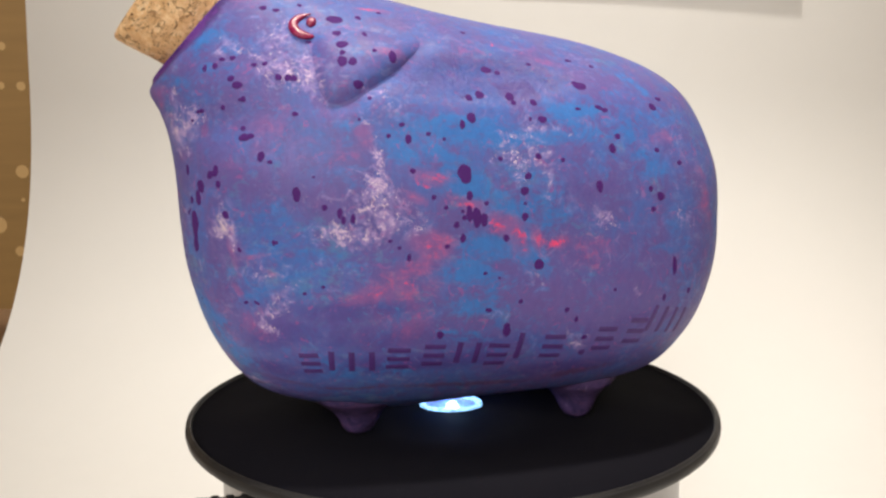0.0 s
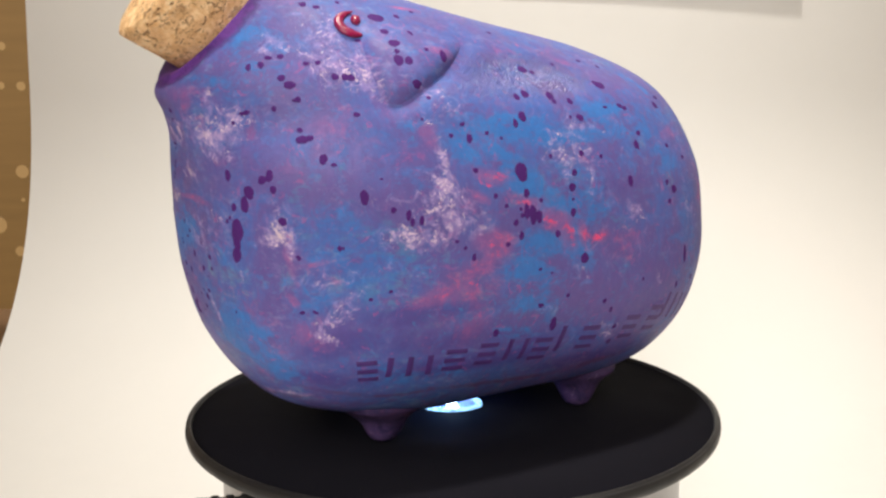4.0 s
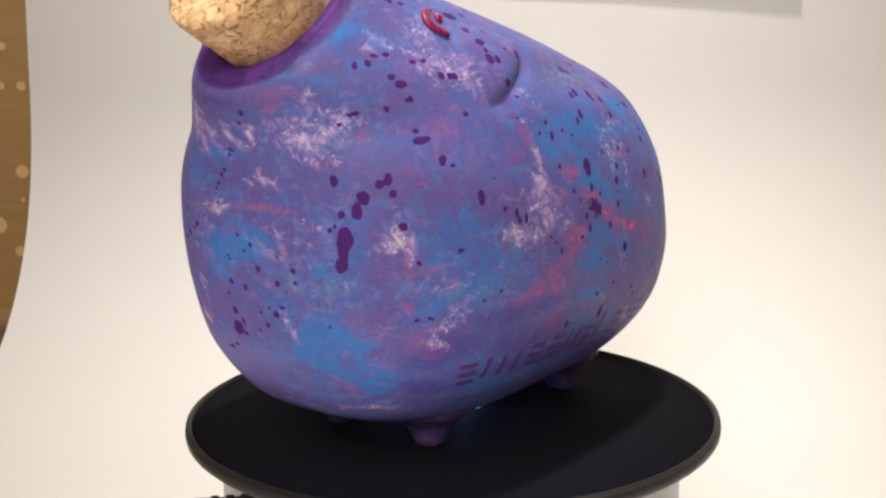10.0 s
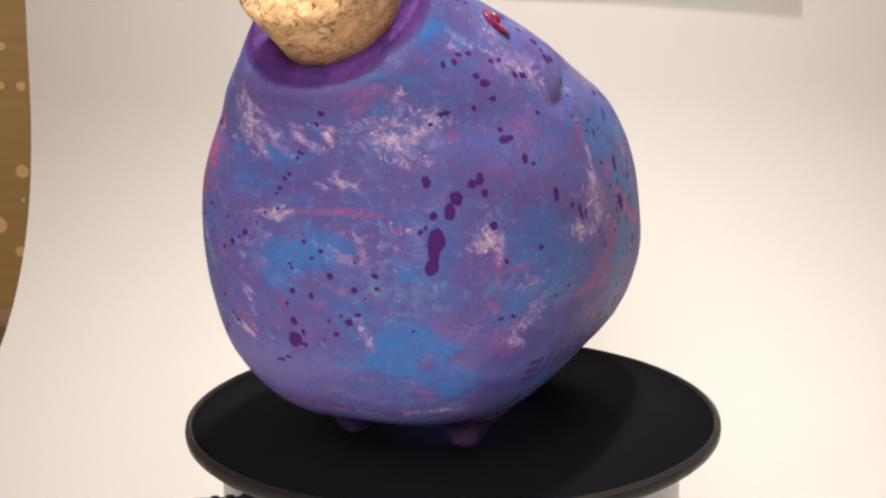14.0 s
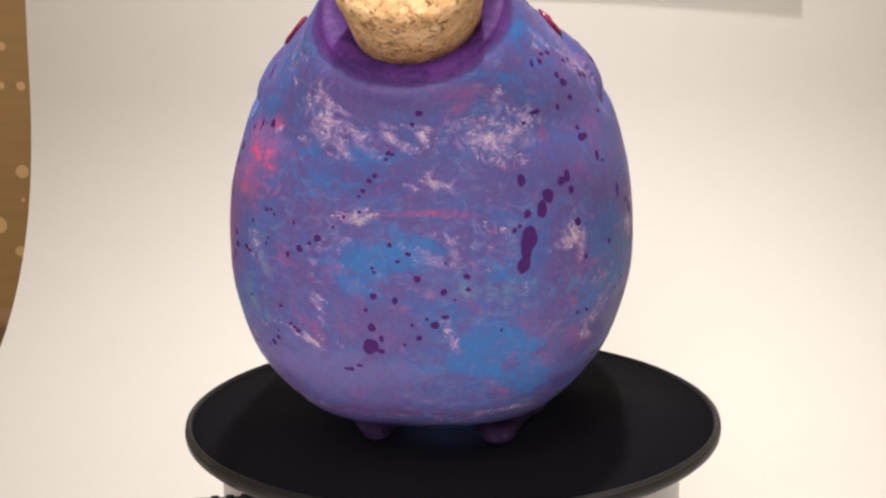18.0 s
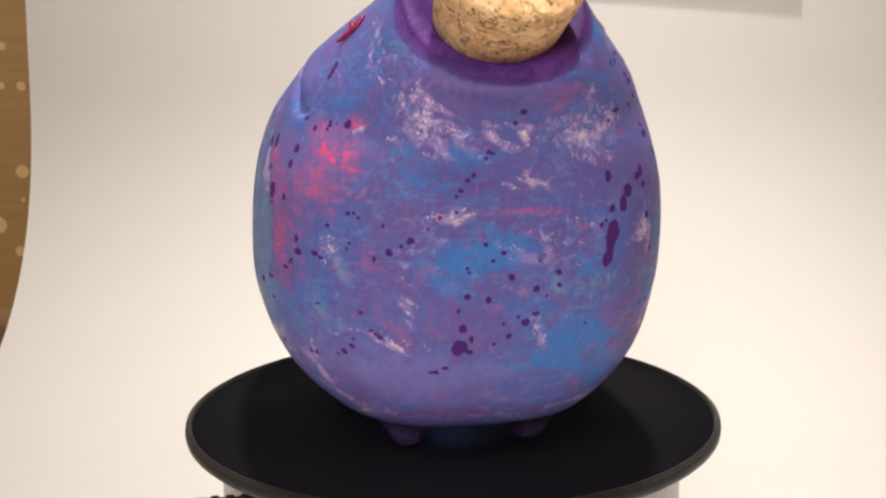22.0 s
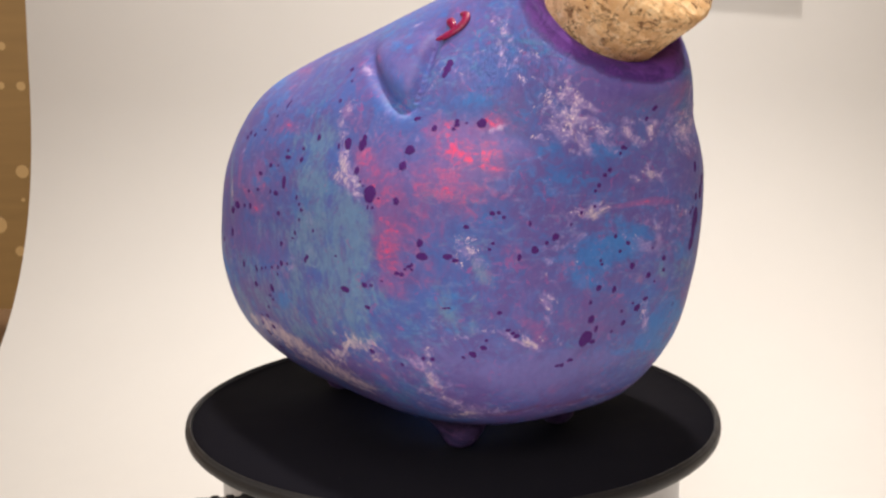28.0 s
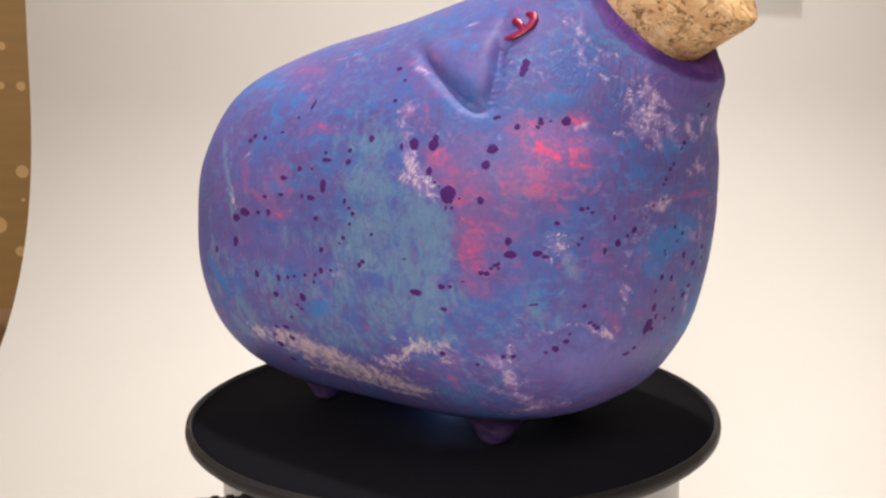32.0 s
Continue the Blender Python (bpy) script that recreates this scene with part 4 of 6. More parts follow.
MAUVE_A = [
    (51.5, 6.5, 15.3, 7.1, -27, 0.8), (57.9, 23.5, 16.6, 5.4, -21, 0.5), (119.6, -18.9, 16.7, 5.7, -8, 0.9), (129, -22.7, 17.4, 5, -6, 0.7), (64.3, -26.7, 12.1, 5, -26, 0.8), (137.4, -13.1, 13.8, 5.3, 4, 0.8),
    (130.1, 6, 10.8, 3.8, -3, 0.8), (143.7, -23.5, 9, 3.7, 31, 0.8), (75.1, -28.5, 12.6, 4.2, -18, 0.7), (117.3, 45.2, 20.3, 3.9, 3, 0.5), (144.7, -5.6, 13.7, 5.5, -6, 0.6), (2.9, 24.3, 14.1, 3.1, 1, 0.9),
    (-8.1, 25.9, 7.1, 1.6, 0, 0.6), (18.2, 13.5, 12.3, 2.8, 0, 0.9), (18, 8.5, 8.1, 3.3, 7, 0.9), (33.9, 14.7, 10.8, 4.5, -51, 0.7),
]
MAUVE_B = [
    (-8.3, -16.6, 10.2, 4.1, -20, 0.6), (-2.3, -24.4, 9.9, 2.3, 6, 0.5), (28.7, -9.3, 6.4, 2.9, 60, 0.8), (26.9, -18.6, 4.9, 2.2, 28, 0.6), (45.7, -24.7, 10.5, 3.5, 20, 0.9), (33.8, -33.1, 5.8, 2.3, 76, 0.6),
    (-7.6, 1.8, 8.7, 1.1, -1, 0.4), (26.1, -28.5, 6.1, 1.7, 8, 0.6), (-10, 13, 8, 2.1, -6, 0.4), (-9.5, -18.5, 10.3, 3.4, 12, 0.6), (-17.1, -14.5, 8.8, 3.4, -27, 0.6), (-24.4, -32, 15.8, 3.1, -6, 0.6),
    (-112.5, -8.1, 16.2, 4.6, -1, 0.8), (-133.4, 13.9, 5.5, 2.7, 58, 0.5), (-86.8, -22, 7.2, 2.1, 86, 0.8), (-56.6, -25.4, 9.3, 3, -40, 0.7),
]
MAUVE_C = [
    (-67.9, -34.1, 10.2, 2.3, 64, 0.6), (-52.5, 2.5, 7.2, 3.4, -71, 0.6), (-32.1, -31, 16.5, 3.6, -15, 0.7), (-14.1, -14.6, 8.9, 3.1, -53, 0.5), (-32.7, -1.3, 9.4, 3.4, -27, 0.4), (-68.3, 23.7, 5.1, 2.2, 14, 0.5),
    (-20.8, 3.7, 6, 2.3, 79, 0.4), (4.3, 7.8, 6, 2.5, -53, 0.5),
]
HOT_A = [
    (86.8, 10, 1.4, 0.6, -28, 0.9), (91.2, 12.1, 1.7, 0.6, -20, 0.9), (99.1, 4, 1.6, 0.6, -19, 1), (107.2, -1.4, 1.9, 0.8, -20, 1), (111.7, -5.1, 2.6, 0.8, -68, 1), (116.5, -6.6, 1.7, 0.7, -83, 1),
    (120.6, -6.3, 2.7, 0.8, 17, 1), (87.8, -6.9, 1.8, 0.9, -47, 0.8), (82.3, -16, 2.2, 0.9, 12, 0.7), (73.3, -18.1, 3.8, 0.5, 10, 0.5), (62.3, 64, 1.5, 0.4, -24, 0.9), (76.5, 45.9, 1.5, 0.5, 0, 0.8),
    (125.5, 50.3, 2.3, 0.4, -41, 0.5), (-40.3, 16.1, 3.5, 1, -19, 1), (-35.6, 13.7, 2.6, 0.5, -5, 0.9), (-42.3, 19.8, 2.1, 0.5, -34, 0.8),
]
HOT_B = [
    (-33.8, 22.3, 1.4, 0.5, -41, 0.8), (4.2, 5.1, 4.3, 0.2, 3, 0.8), (-41.8, 17.9, 3.3, 0.7, -37, 1), (-38.1, 16.4, 3, 0.6, 6, 1), (-41.2, 14.3, 1.1, 0.5, 27, 0.8), (-34.9, 23, 1.5, 0.6, 44, 0.8),
    (-43.5, 22.6, 1.4, 0.5, -46, 0.8), (-33.8, 14.5, 1.4, 0.5, -20, 0.7), (-36.8, 14, 0.9, 0.5, 43, 0.6), (-115.2, -0, 2.3, 0.7, 0, 0.6), (-61.5, 10.1, 2.1, 0.5, -32, 0.5), (-56.9, 1.8, 2.4, 0.5, -74, 0.5),
]
PINK_N = [
    (-57.7, 17.9, 11.6, 2.7, 5, 0.5), (-55, 9.8, 9.4, 3.1, 2, 0.55), (-53.2, 0.1, 7.6, 3.1, -14, 0.5), (-54.4, -7.2, 5.9, 2.7, -20, 0.5), (-43, 12.9, 9.1, 3.1, 0, 0.6), (-38.8, 20.4, 8, 3.2, -8, 0.6),
    (-45.5, 4.3, 7.8, 3.1, 40, 0.4), (-34, 15.9, 5.3, 2.2, 50, 0.6), (-120.3, 5.4, 12.1, 3.1, -29, 0.4), (-22.5, -14.4, 11.5, 3.3, -49, 0.35),
]
HOT_N = [
    (-57.1, -4.3, 2.3, 0.5, -79, 0.6), (-54.4, 0.1, 1.3, 0.5, -44, 0.5), (-32, 21.6, 1.2, 0.4, -46, 0.6), (-45.1, 18, 1.1, 0.4, -36, 0.7), (-50.4, 9.4, 1.3, 0.4, -17, 0.5), (-42.6, 9.1, 1.7, 0.5, -15, 0.6),
    (-105.9, 22.8, 2.1, 0.4, -13, 0.6), (-55.7, -11.3, 1.2, 0.5, -25, 0.6), (-64, 13.3, 1.5, 0.4, -15, 0.5),
]
CREAM_A = [
    (-119.4, -29.6, 8.4, 1.7, 4, 0.9), (-110.5, -34.2, 9.4, 2.4, -2, 1), (-102, -38.5, 11.3, 2, 6, 1), (-90.8, -41.2, 7.3, 1.8, 2, 0.9), (-79.1, -43.8, 6.2, 1.4, -3, 1), (-69.6, -28.3, 6.2, 1.5, -4, 0.7),
    (-79.9, -33.2, 5.5, 1.3, 22, 0.7), (-129.2, -28.8, 5.5, 2.1, -7, 0.5), (-71.3, 11.4, 5, 1.5, -13, 0.7), (-73.5, 15.4, 2.8, 0.9, -52, 0.9), (-11.7, 3.8, 3.7, 0.8, 1, 1), (-77.7, -47.1, 1.6, 0.8, -29, 1),
    (-25.3, -23.5, 1.9, 0.5, -33, 1), (-40.9, -44.4, 6.3, 0.8, 20, 0.7), (-48.9, -31.3, 3.6, 0.6, -86, 0.7), (33.6, -1.9, 3.2, 1.3, 6, 0.6),
]
CREAM_B = [
    (35.4, -0.2, 2.7, 1.1, -38, 0.6), (3.8, 10.7, 2.8, 0.7, -12, 0.8), (-13.5, 3.1, 2.1, 0.5, -12, 0.9), (-12, 3, 1.4, 0.6, -34, 1),
]
INDIGO_A = [
    (-8.7, 11.8, 13.2, 3.6, 0, 0.45), (-6.6, 24.5, 10, 1.8, -16, 0.6), (-115.5, -43.2, 11.5, 0.9, 4, 0.5), (-19, -8.7, 13.4, 3.3, -48, 0.3), (69.3, -30.4, 19.5, 4.3, -1, 0.8), (83.5, -40.1, 26.7, 3.3, 0, 1),
    (41.2, -38.2, 12.6, 2.5, -7, 0.6), (110.7, -32.4, 19.3, 3.3, -8, 0.6), (131.1, -37.9, 17, 3.2, 0, 0.8), (139.1, -22.7, 13.8, 3.4, 1, 0.6), (51.5, 6.5, 13.5, 5.8, -19, 0.3), (129.4, 5.5, 9.7, 3.5, 3, 0.35),
    (45.4, -28.1, 9.7, 3.5, 18, 1), (37.3, -36.6, 6.5, 2.3, 1, 0.8), (65.8, -22.5, 16.7, 3.2, 3, 0.9), (20.5, 36.7, 9.3, 3.1, 33, 0.45),
]
INDIGO_B = [
    (44.1, -0, 9.1, 3.9, 8, 0.35), (19.3, 12.9, 8.5, 2.6, -6, 0.3),
]
WHITE_R = [
    (3.8, 19.3, 4.6, 1.2, -34, 0.6), (-8.9, 17.2, 4.9, 1, -40, 0.6), (16, 19.8, 9.2, 2.8, -5, 0.7), (17.5, 16, 5.6, 2.2, -19, 0.65), (17.2, 26.7, 2.7, 0.8, -73, 0.7), (25.7, 23.2, 2.4, 1, -26, 0.7),
    (29.8, 36.3, 4, 0.9, -14, 0.6), (40.9, 44.5, 4.9, 1.7, -79, 0.6), (47.3, 36.3, 5.6, 2, -37, 0.7), (52.6, 36.1, 3.3, 1, -67, 0.7), (74.4, 34.4, 4.8, 1.4, -12, 0.5), (71.6, 26.5, 5.2, 0.9, -11, 0.5),
    (73.8, 17.1, 3.7, 1.1, -83, 0.7), (73.8, 8.3, 4.1, 1.5, -79, 0.7), (78.9, 5.1, 5.2, 1.2, -23, 0.5), (68.4, -3.5, 6.4, 1.4, -12, 0.7),
]
WHITE_S = [
    (73.4, 0.3, 5.8, 2, -14, 0.5), (33.7, -2.3, 4.1, 1.4, -26, 0.9), (36.9, -0.5, 2.8, 0.9, -74, 0.8), (2.2, -4.4, 5.4, 1.2, -22, 0.8), (12.7, -1.8, 4.1, 0.9, -6, 0.6), (113.6, 20.7, 3.6, 0.7, -17, 0.8),
    (106.7, 14.8, 3.7, 1, -83, 0.5), (115.3, 14.3, 2.7, 0.6, -77, 0.5), (131.2, -0.1, 4.3, 1.3, -35, 0.5), (41.8, -12, 4.1, 1.6, -15, 0.4), (50.7, -11.4, 5.1, 1.4, 7, 0.4), (41.9, -25.6, 2.2, 0.8, -31, 0.9),
    (45, -21.1, 2.7, 0.9, 47, 0.5), (6.9, -21.5, 3.1, 0.9, -85, 0.7), (-0.6, 9.9, 2.3, 0.8, -23, 1), (-21.6, 24.3, 3.4, 1, 29, 0.7),
]
WHITE_T = [
    (-19.2, 21.3, 4.6, 1.5, 21, 0.8), (-14.7, 18.8, 2.9, 1, -19, 0.7), (-16.7, 16, 1.5, 0.6, -19, 0.8), (-19.2, 27.9, 1.4, 0.6, 44, 0.6), (-3.5, 19, 2.8, 0.8, -41, 0.7), (3.3, 17.9, 2.9, 0.8, -39, 0.6),
    (13.1, 19.6, 4.9, 1.5, -24, 0.75), (14.3, 15.3, 3.1, 0.9, -36, 0.6), (6.3, 10.2, 3.2, 0.6, -31, 1), (-29, 32.6, 2.5, 0.5, 60, 0.6), (-30.1, 40.7, 2.6, 0.6, 89, 0.7), (-46.7, 37, 2.3, 0.5, 53, 0.6),
    (-24.7, 33.4, 1.2, 0.5, -25, 0.8), (-31.9, 21.1, 1.8, 0.5, -59, 0.6), (-14, 4, 3.4, 0.7, -22, 1), (-10.3, 4.9, 1.8, 0.5, -16, 0.8),
]
WHITE_U = [
    (8.2, -3.9, 2.9, 0.9, -75, 0.9), (8.3, -0.2, 3.1, 0.9, 11, 0.6), (-38.1, -1.3, 2.8, 1.1, -43, 0.6), (-20.4, -1.8, 1.6, 0.8, 44, 0.5), (-22.1, -15.3, 2.4, 0.6, -48, 0.8), (-28.2, -22.6, 5.9, 0.4, -31, 0.9),
    (-49.5, -31.1, 4.8, 0.8, -76, 0.7), (-46.5, -34.5, 2.6, 0.6, -63, 0.7), (-52.9, -28.3, 3.7, 0.5, 38, 0.5), (6.8, -21.9, 3.7, 0.9, -56, 0.8), (-14.7, -45.2, 4.7, 0.5, -4, 0.8), (-43.1, -47, 6, 0.5, 14, 0.7),
    (-43.6, -22.1, 6.1, 0.4, 3, 0.5), (-73, -30, 6.3, 1, 23, 0.6),
]
TEAL_R = [
    (43, -11.5, 11.4, 2.5, -18, 0.4), (14.1, -11.5, 12.9, 2.4, 0, 0.5), (-87.5, -5.8, 21.3, 3.9, -1, 0.8), (-66.9, -2.9, 5.3, 1.8, -40, 0.8), (-74.9, -17.9, 19, 3, 11, 0.7), (-71.4, -28, 5.9, 1.2, 23, 0.9),
    (-38.7, -14.3, 6.8, 2.4, -32, 0.5),
]
BLUE_R = [
    (42.8, -15.4, 5.7, 1.7, -21, 0.8), (-9.9, -7.9, 9.3, 1.6, -3, 0.5), (17.1, -31.1, 10.4, 2.9, -7, 0.8), (30.1, -38.1, 5.5, 1.5, -9, 0.8), (78.4, 23, 7.9, 1.8, -2, 0.6), (49.8, 6.3, 12.7, 3.9, -58, 0.4),
    (-34.5, 13.9, 3, 0.5, 14, 0.8), (-7.6, -2, 6.9, 2.6, -20, 0.8), (-4.8, -6.6, 6.7, 2.4, 21, 0.7), (-24.2, 17, 5.2, 1.6, -10, 0.5), (-27.7, 31.8, 5.5, 1.5, 17, 0.5), (-7.5, 15.6, 4.6, 1.3, -12, 0.5),
    (-35.1, -15.3, 7.5, 2.2, 17, 0.4), (12.6, -28.8, 5.7, 2.1, 46, 0.7),
]
PINK_R = [
    (46.4, 22.8, 3.5, 1.4, -36, 0.5), (36.5, -6.1, 3.3, 0.7, -79, 0.7), (41.6, -22.1, 3.5, 1.1, 35, 0.6), (71.9, 22.2, 2.9, 0.9, -78, 0.6), (-11.3, -43.3, 8.9, 0.7, -2, 0.5), (9.8, -44, 9, 0.7, -2, 0.55),
    (-68.6, 24.3, 4.3, 1.3, -61, 0.6), (-60.5, 8.8, 6.8, 1.5, -52, 0.7), (-52.1, 0, 5.4, 1.5, -64, 0.6), (-42.5, 8.2, 4.2, 2, -13, 0.5), (-47.1, 11.6, 3.3, 1.4, 75, 0.6), (-58.8, -5.7, 4.9, 1.1, -77, 0.8),
    (-50.9, -9.6, 4.9, 1.6, -16, 0.5), (-18.1, -6, 5.5, 1.5, 64, 0.4), (-10.5, -21.8, 8, 2.1, -20, 0.35), (-28.9, -3.9, 3.2, 1.1, -58, 0.4),
]
PINK_S = [
    (-24.9, -43.8, 9.7, 0.5, 7, 0.5), (-4.5, -43.5, 7.4, 0.5, 16, 0.5),
]
MAUVE_R = [
    (-8.1, 24, 12.1, 2.3, -9, 0.7), (5.5, 10.8, 12.9, 2.4, -7, 0.8), (-20.9, 10.5, 6.8, 2.1, -8, 0.5), (-28.5, -29.9, 15.2, 2.7, -2, 0.6),
]
LILAC = [
    (-13.9, -30.9, 15.1, 4.4, -6, 0.9), (-28.9, -24.1, 8.6, 2.5, -16, 0.6), (4.4, -39.6, 10.1, 1.7, -9, 0.7), (-23.2, -32.8, 18, 3.6, 1, 0.8), (2.2, -37.6, 14.7, 2, -3, 0.7), (-36.3, -26.3, 9.2, 2.8, -16, 0.5),
    (49.3, 17.2, 13.7, 4.9, 8, 0.4), (109.4, 37.6, 24.7, 3.2, -4, 0.6), (65.2, 40.7, 6.7, 2.6, -22, 0.5), (-23.3, -31, 21, 3, -7, 0.7), (5.5, -28, 8.8, 2.8, 22, 0.4), (-59.2, 21.2, 8.9, 2.9, -24, 0.5),
    (-28.9, -33.9, 21.5, 3.1, -24, 0.7), (-114.4, -7.5, 18.4, 3.9, -14, 0.4), (-61.4, 40, 12.5, 3.6, -37, 0.4),
]
RUST = [
    (61.9, -48, 9.9, 0.8, 3, 0.8), (106.1, -49.5, 19.7, 1.1, -4, 0.9), (136.4, -38.5, 11.4, 1.5, 10, 0.9), (40.1, -42.5, 9.2, 0.9, -12, 0.6), (-10.6, -43.1, 8.4, 0.8, -2, 0.7), (9.7, -44.3, 9.1, 0.8, -4, 0.7),
    (26.7, -44.2, 6, 0.8, 11, 0.7), (-31.3, -43.4, 13.3, 0.7, 9, 0.7), (-7.1, -44, 8.2, 0.7, 14, 0.6), (-85.7, -49.6, 14.6, 1, -3, 0.6), (-46.4, -47.1, 10.8, 0.7, 2, 0.6),
]
CREAM_C = [
    (-114, -34, 12.5, 3.2, -12, 0.8), (-94.7, -42.7, 12.6, 2.5, -12, 0.8), (-127.1, -28, 9, 2.4, -8, 0.5), (-70.8, -28.6, 7.4, 2.3, -12, 0.7),
    (-109.5, -42.4, 10.6, 1.6, 1, 0.8), (-89.8, -46.3, 8.4, 1.3, -7, 0.8), (-121.2, -33.6, 9.5, 2.1, -19, 0.7),
]
TEAL_Z = [
    (-116, -16.1, 19.8, 4.5, -3, 0.6), (-97.6, -26.9, 11.5, 4.4, -16, 0.6), (-131.7, -11.3, 9.4, 2.7, -55, 0.5), (-56.4, -16.1, 8.2, 2.7, -26, 0.4),
    (-77.2, 21.3, 5.5, 2.3, -35, 0.6), (-129.4, -26.7, 7.7, 2.4, -31, 0.6),
]
WHITE_Z = [(-43.4, -40, 11.9, 1.6, -26, 0.85), (-48.5, -32.5, 6, 1.4, -76, 0.8), (-56.8, -42, 6, 1.6, -52, 0.5), (-76, 27.1, 3.7, 0.9, 36, 0.9)]
WHITE_Y = [
    (-75.5, 29.6, 2.4, 1.1, 33, 0.9), (-75.3, 23, 3.8, 1.4, -67, 0.8), (-72.2, 16.3, 4.4, 1.6, -60, 1.1), (-70.4, 10.1, 4.2, 1.5, -17, 1), (-67.8, 10.8, 4.7, 1.4, -54, 1.1), (-74.4, 11.3, 3.6, 1, -56, 0.6),
    (-74, 39.5, 2.9, 0.9, -38, 0.8),
]
WHITE_X = [
    (-48.8, -29.2, 6.8, 1.3, -90, 0.8), (-47.3, -32, 5.7, 1.1, 81, 0.7), (-79.3, -46.6, 3.3, 1, -39, 0.7),
]
CREAM_D = [
    (-118.8, -31.6, 8.4, 1.6, -3, 0.9), (-103.9, -35.5, 9.9, 1.8, -5, 0.9), (-92.8, -40.5, 9.7, 1.5, 3, 0.8), (-70.3, -28, 6.4, 1.8, 14, 0.8), (-81.8, -35.2, 6.7, 1.3, -2, 0.5), (-75.4, -42.5, 4.6, 1.2, -57, 0.8),
    (-131.6, 2.3, 3.6, 0.9, -51, 0.6),
]
TEAL_Y = [
    (-83.8, 18.4, 9, 4.4, -76, 0.8), (-80.5, 3.2, 10.4, 4.6, 86, 0.8), (-71.7, 1.8, 8.1, 4.2, 81, 1), (-65.1, -4.2, 8.7, 3.7, 86, 1), (-68.2, -16.8, 12.2, 4.8, 84, 0.95), (-80.2, -19.2, 10.5, 3.9, 64, 0.7),
    (-93.9, -17.4, 13.5, 4.6, 52, 0.7), (-115.3, -20.8, 8.7, 4, -83, 0.6), (-132, 1.6, 9.9, 1.8, -61, 0.6), (-129.8, -23.2, 7.8, 2.7, -77, 0.6), (-91.3, 9.5, 6.1, 2.6, -65, 0.5),
]
INDIGO_Y = [
    (-109.6, -2.8, 14.5, 1.9, 2, 0.5), (-78.9, -0.1, 3.1, 1.8, -69, 0.5), (-135.4, -16.7, 6.3, 1.1, -28, 0.7),
]
PINK_Y = [
    (-61.8, 15.6, 6.8, 2.7, -25, 0.55), (-114.3, 7.9, 6.1, 2.3, -42, 0.7), (-99.9, 23, 4.6, 1.3, -5, 0.6), (-119.8, 2.7, 12.4, 1.3, -12, 0.7),
]
WHITE_W = [
    (117.6, 16.8, 7.4, 2.3, -89, 0.75), (120.1, 12.2, 7.3, 1.6, 86, 0.65), (112.2, 12.1, 5.4, 1.3, -80, 0.5), (147, 0.1, 5.7, 1.3, -88, 0.5), (48.9, -17.1, 5.3, 1.3, 34, 0.75), (73.8, 17.3, 7.6, 1.1, 90, 0.6),
    (66.7, -0.5, 7.4, 1.3, -23, 0.5), (116.2, -16.1, 4.6, 1.2, -61, 0.5),
]
BLUE_W = [(153.9, 25.2, 11.7, 3.3, -55, 0.7), (142.1, 12, 12.9, 3.4, -47, 0.7), (127.5, 22.8, 10.6, 3.3, -40, 0.6), (115, -8.9, 9.8, 2.7, -73, 0.6), (33.8, -12.5, 10.3, 2.4, -8, 0.5), (147.3, -5.8, 7.5, 2, -38, 0.5)]
SPATTER = SPATTER_A + SPATTER_B + SPATTER_C + SPATTER_D + SPATTER_E + SPATTER_F + SPATTER_G + SPATTER_H + SPATTER_I + SPATTER_J + SPATTER_K + SPATTER_L + SPATTER_M + SPATTER_N + SPATTER_O + SPATTER_P
INDIGO = INDIGO_A + INDIGO_B + INDIGO_Y
BLUE = BLUE_A + BLUE_B + BLUE_C + BLUE_D + BLUE_E + BLUE_R + BLUE_W
PINK = PINK_A + PINK_B + PINK_C + PINK_D + PINK_E + PINK_F + PINK_G + PINK_N + PINK_R + PINK_S + PINK_Y
WHITE = WHITE_A + WHITE_B + WHITE_C + WHITE_D + WHITE_E + WHITE_F + WHITE_G + WHITE_H + WHITE_I + WHITE_J + WHITE_R + WHITE_S + WHITE_T + WHITE_U + WHITE_Z + WHITE_Y + WHITE_X + WHITE_W
TEAL = TEAL_A + TEAL_B + TEAL_R + TEAL_Z + TEAL_Y
CREAM = CREAM_A + CREAM_B + CREAM_C + CREAM_D
MAUVE = MAUVE_A + MAUVE_B + MAUVE_C + MAUVE_R + [(-63, 44, 11, 8, 10, 0.8), (-84, 46, 14, 6, 0, 0.7), (-96, 34, 12, 6, 10, 0.6)]
HOT = HOT_A + HOT_B + HOT_N


def tint(r, g, b, k=1.20):
    return tuple(min(0.9, c * k * f) for c, f in zip(srgb(r, g, b), (1.01, 0.985, 0.90)))


CRACKLE = [(112, 40, 14, 5, 0, 1.0), (104, 40, 12, 5, 0, 1.0), (122, 36, 11, 4.5, 0, 1.0), (-28, 32, 10, 6, 0, 0.5)]


def skin_frame(az, el):
    p, n = on_skin(az, el)
    e1 = Vector((-n.y, n.x, 0))
    e1 = e1.normalized() if e1.length > 1e-6 else Vector((1, 0, 0))
    return p, n, e1, n.cross(e1)


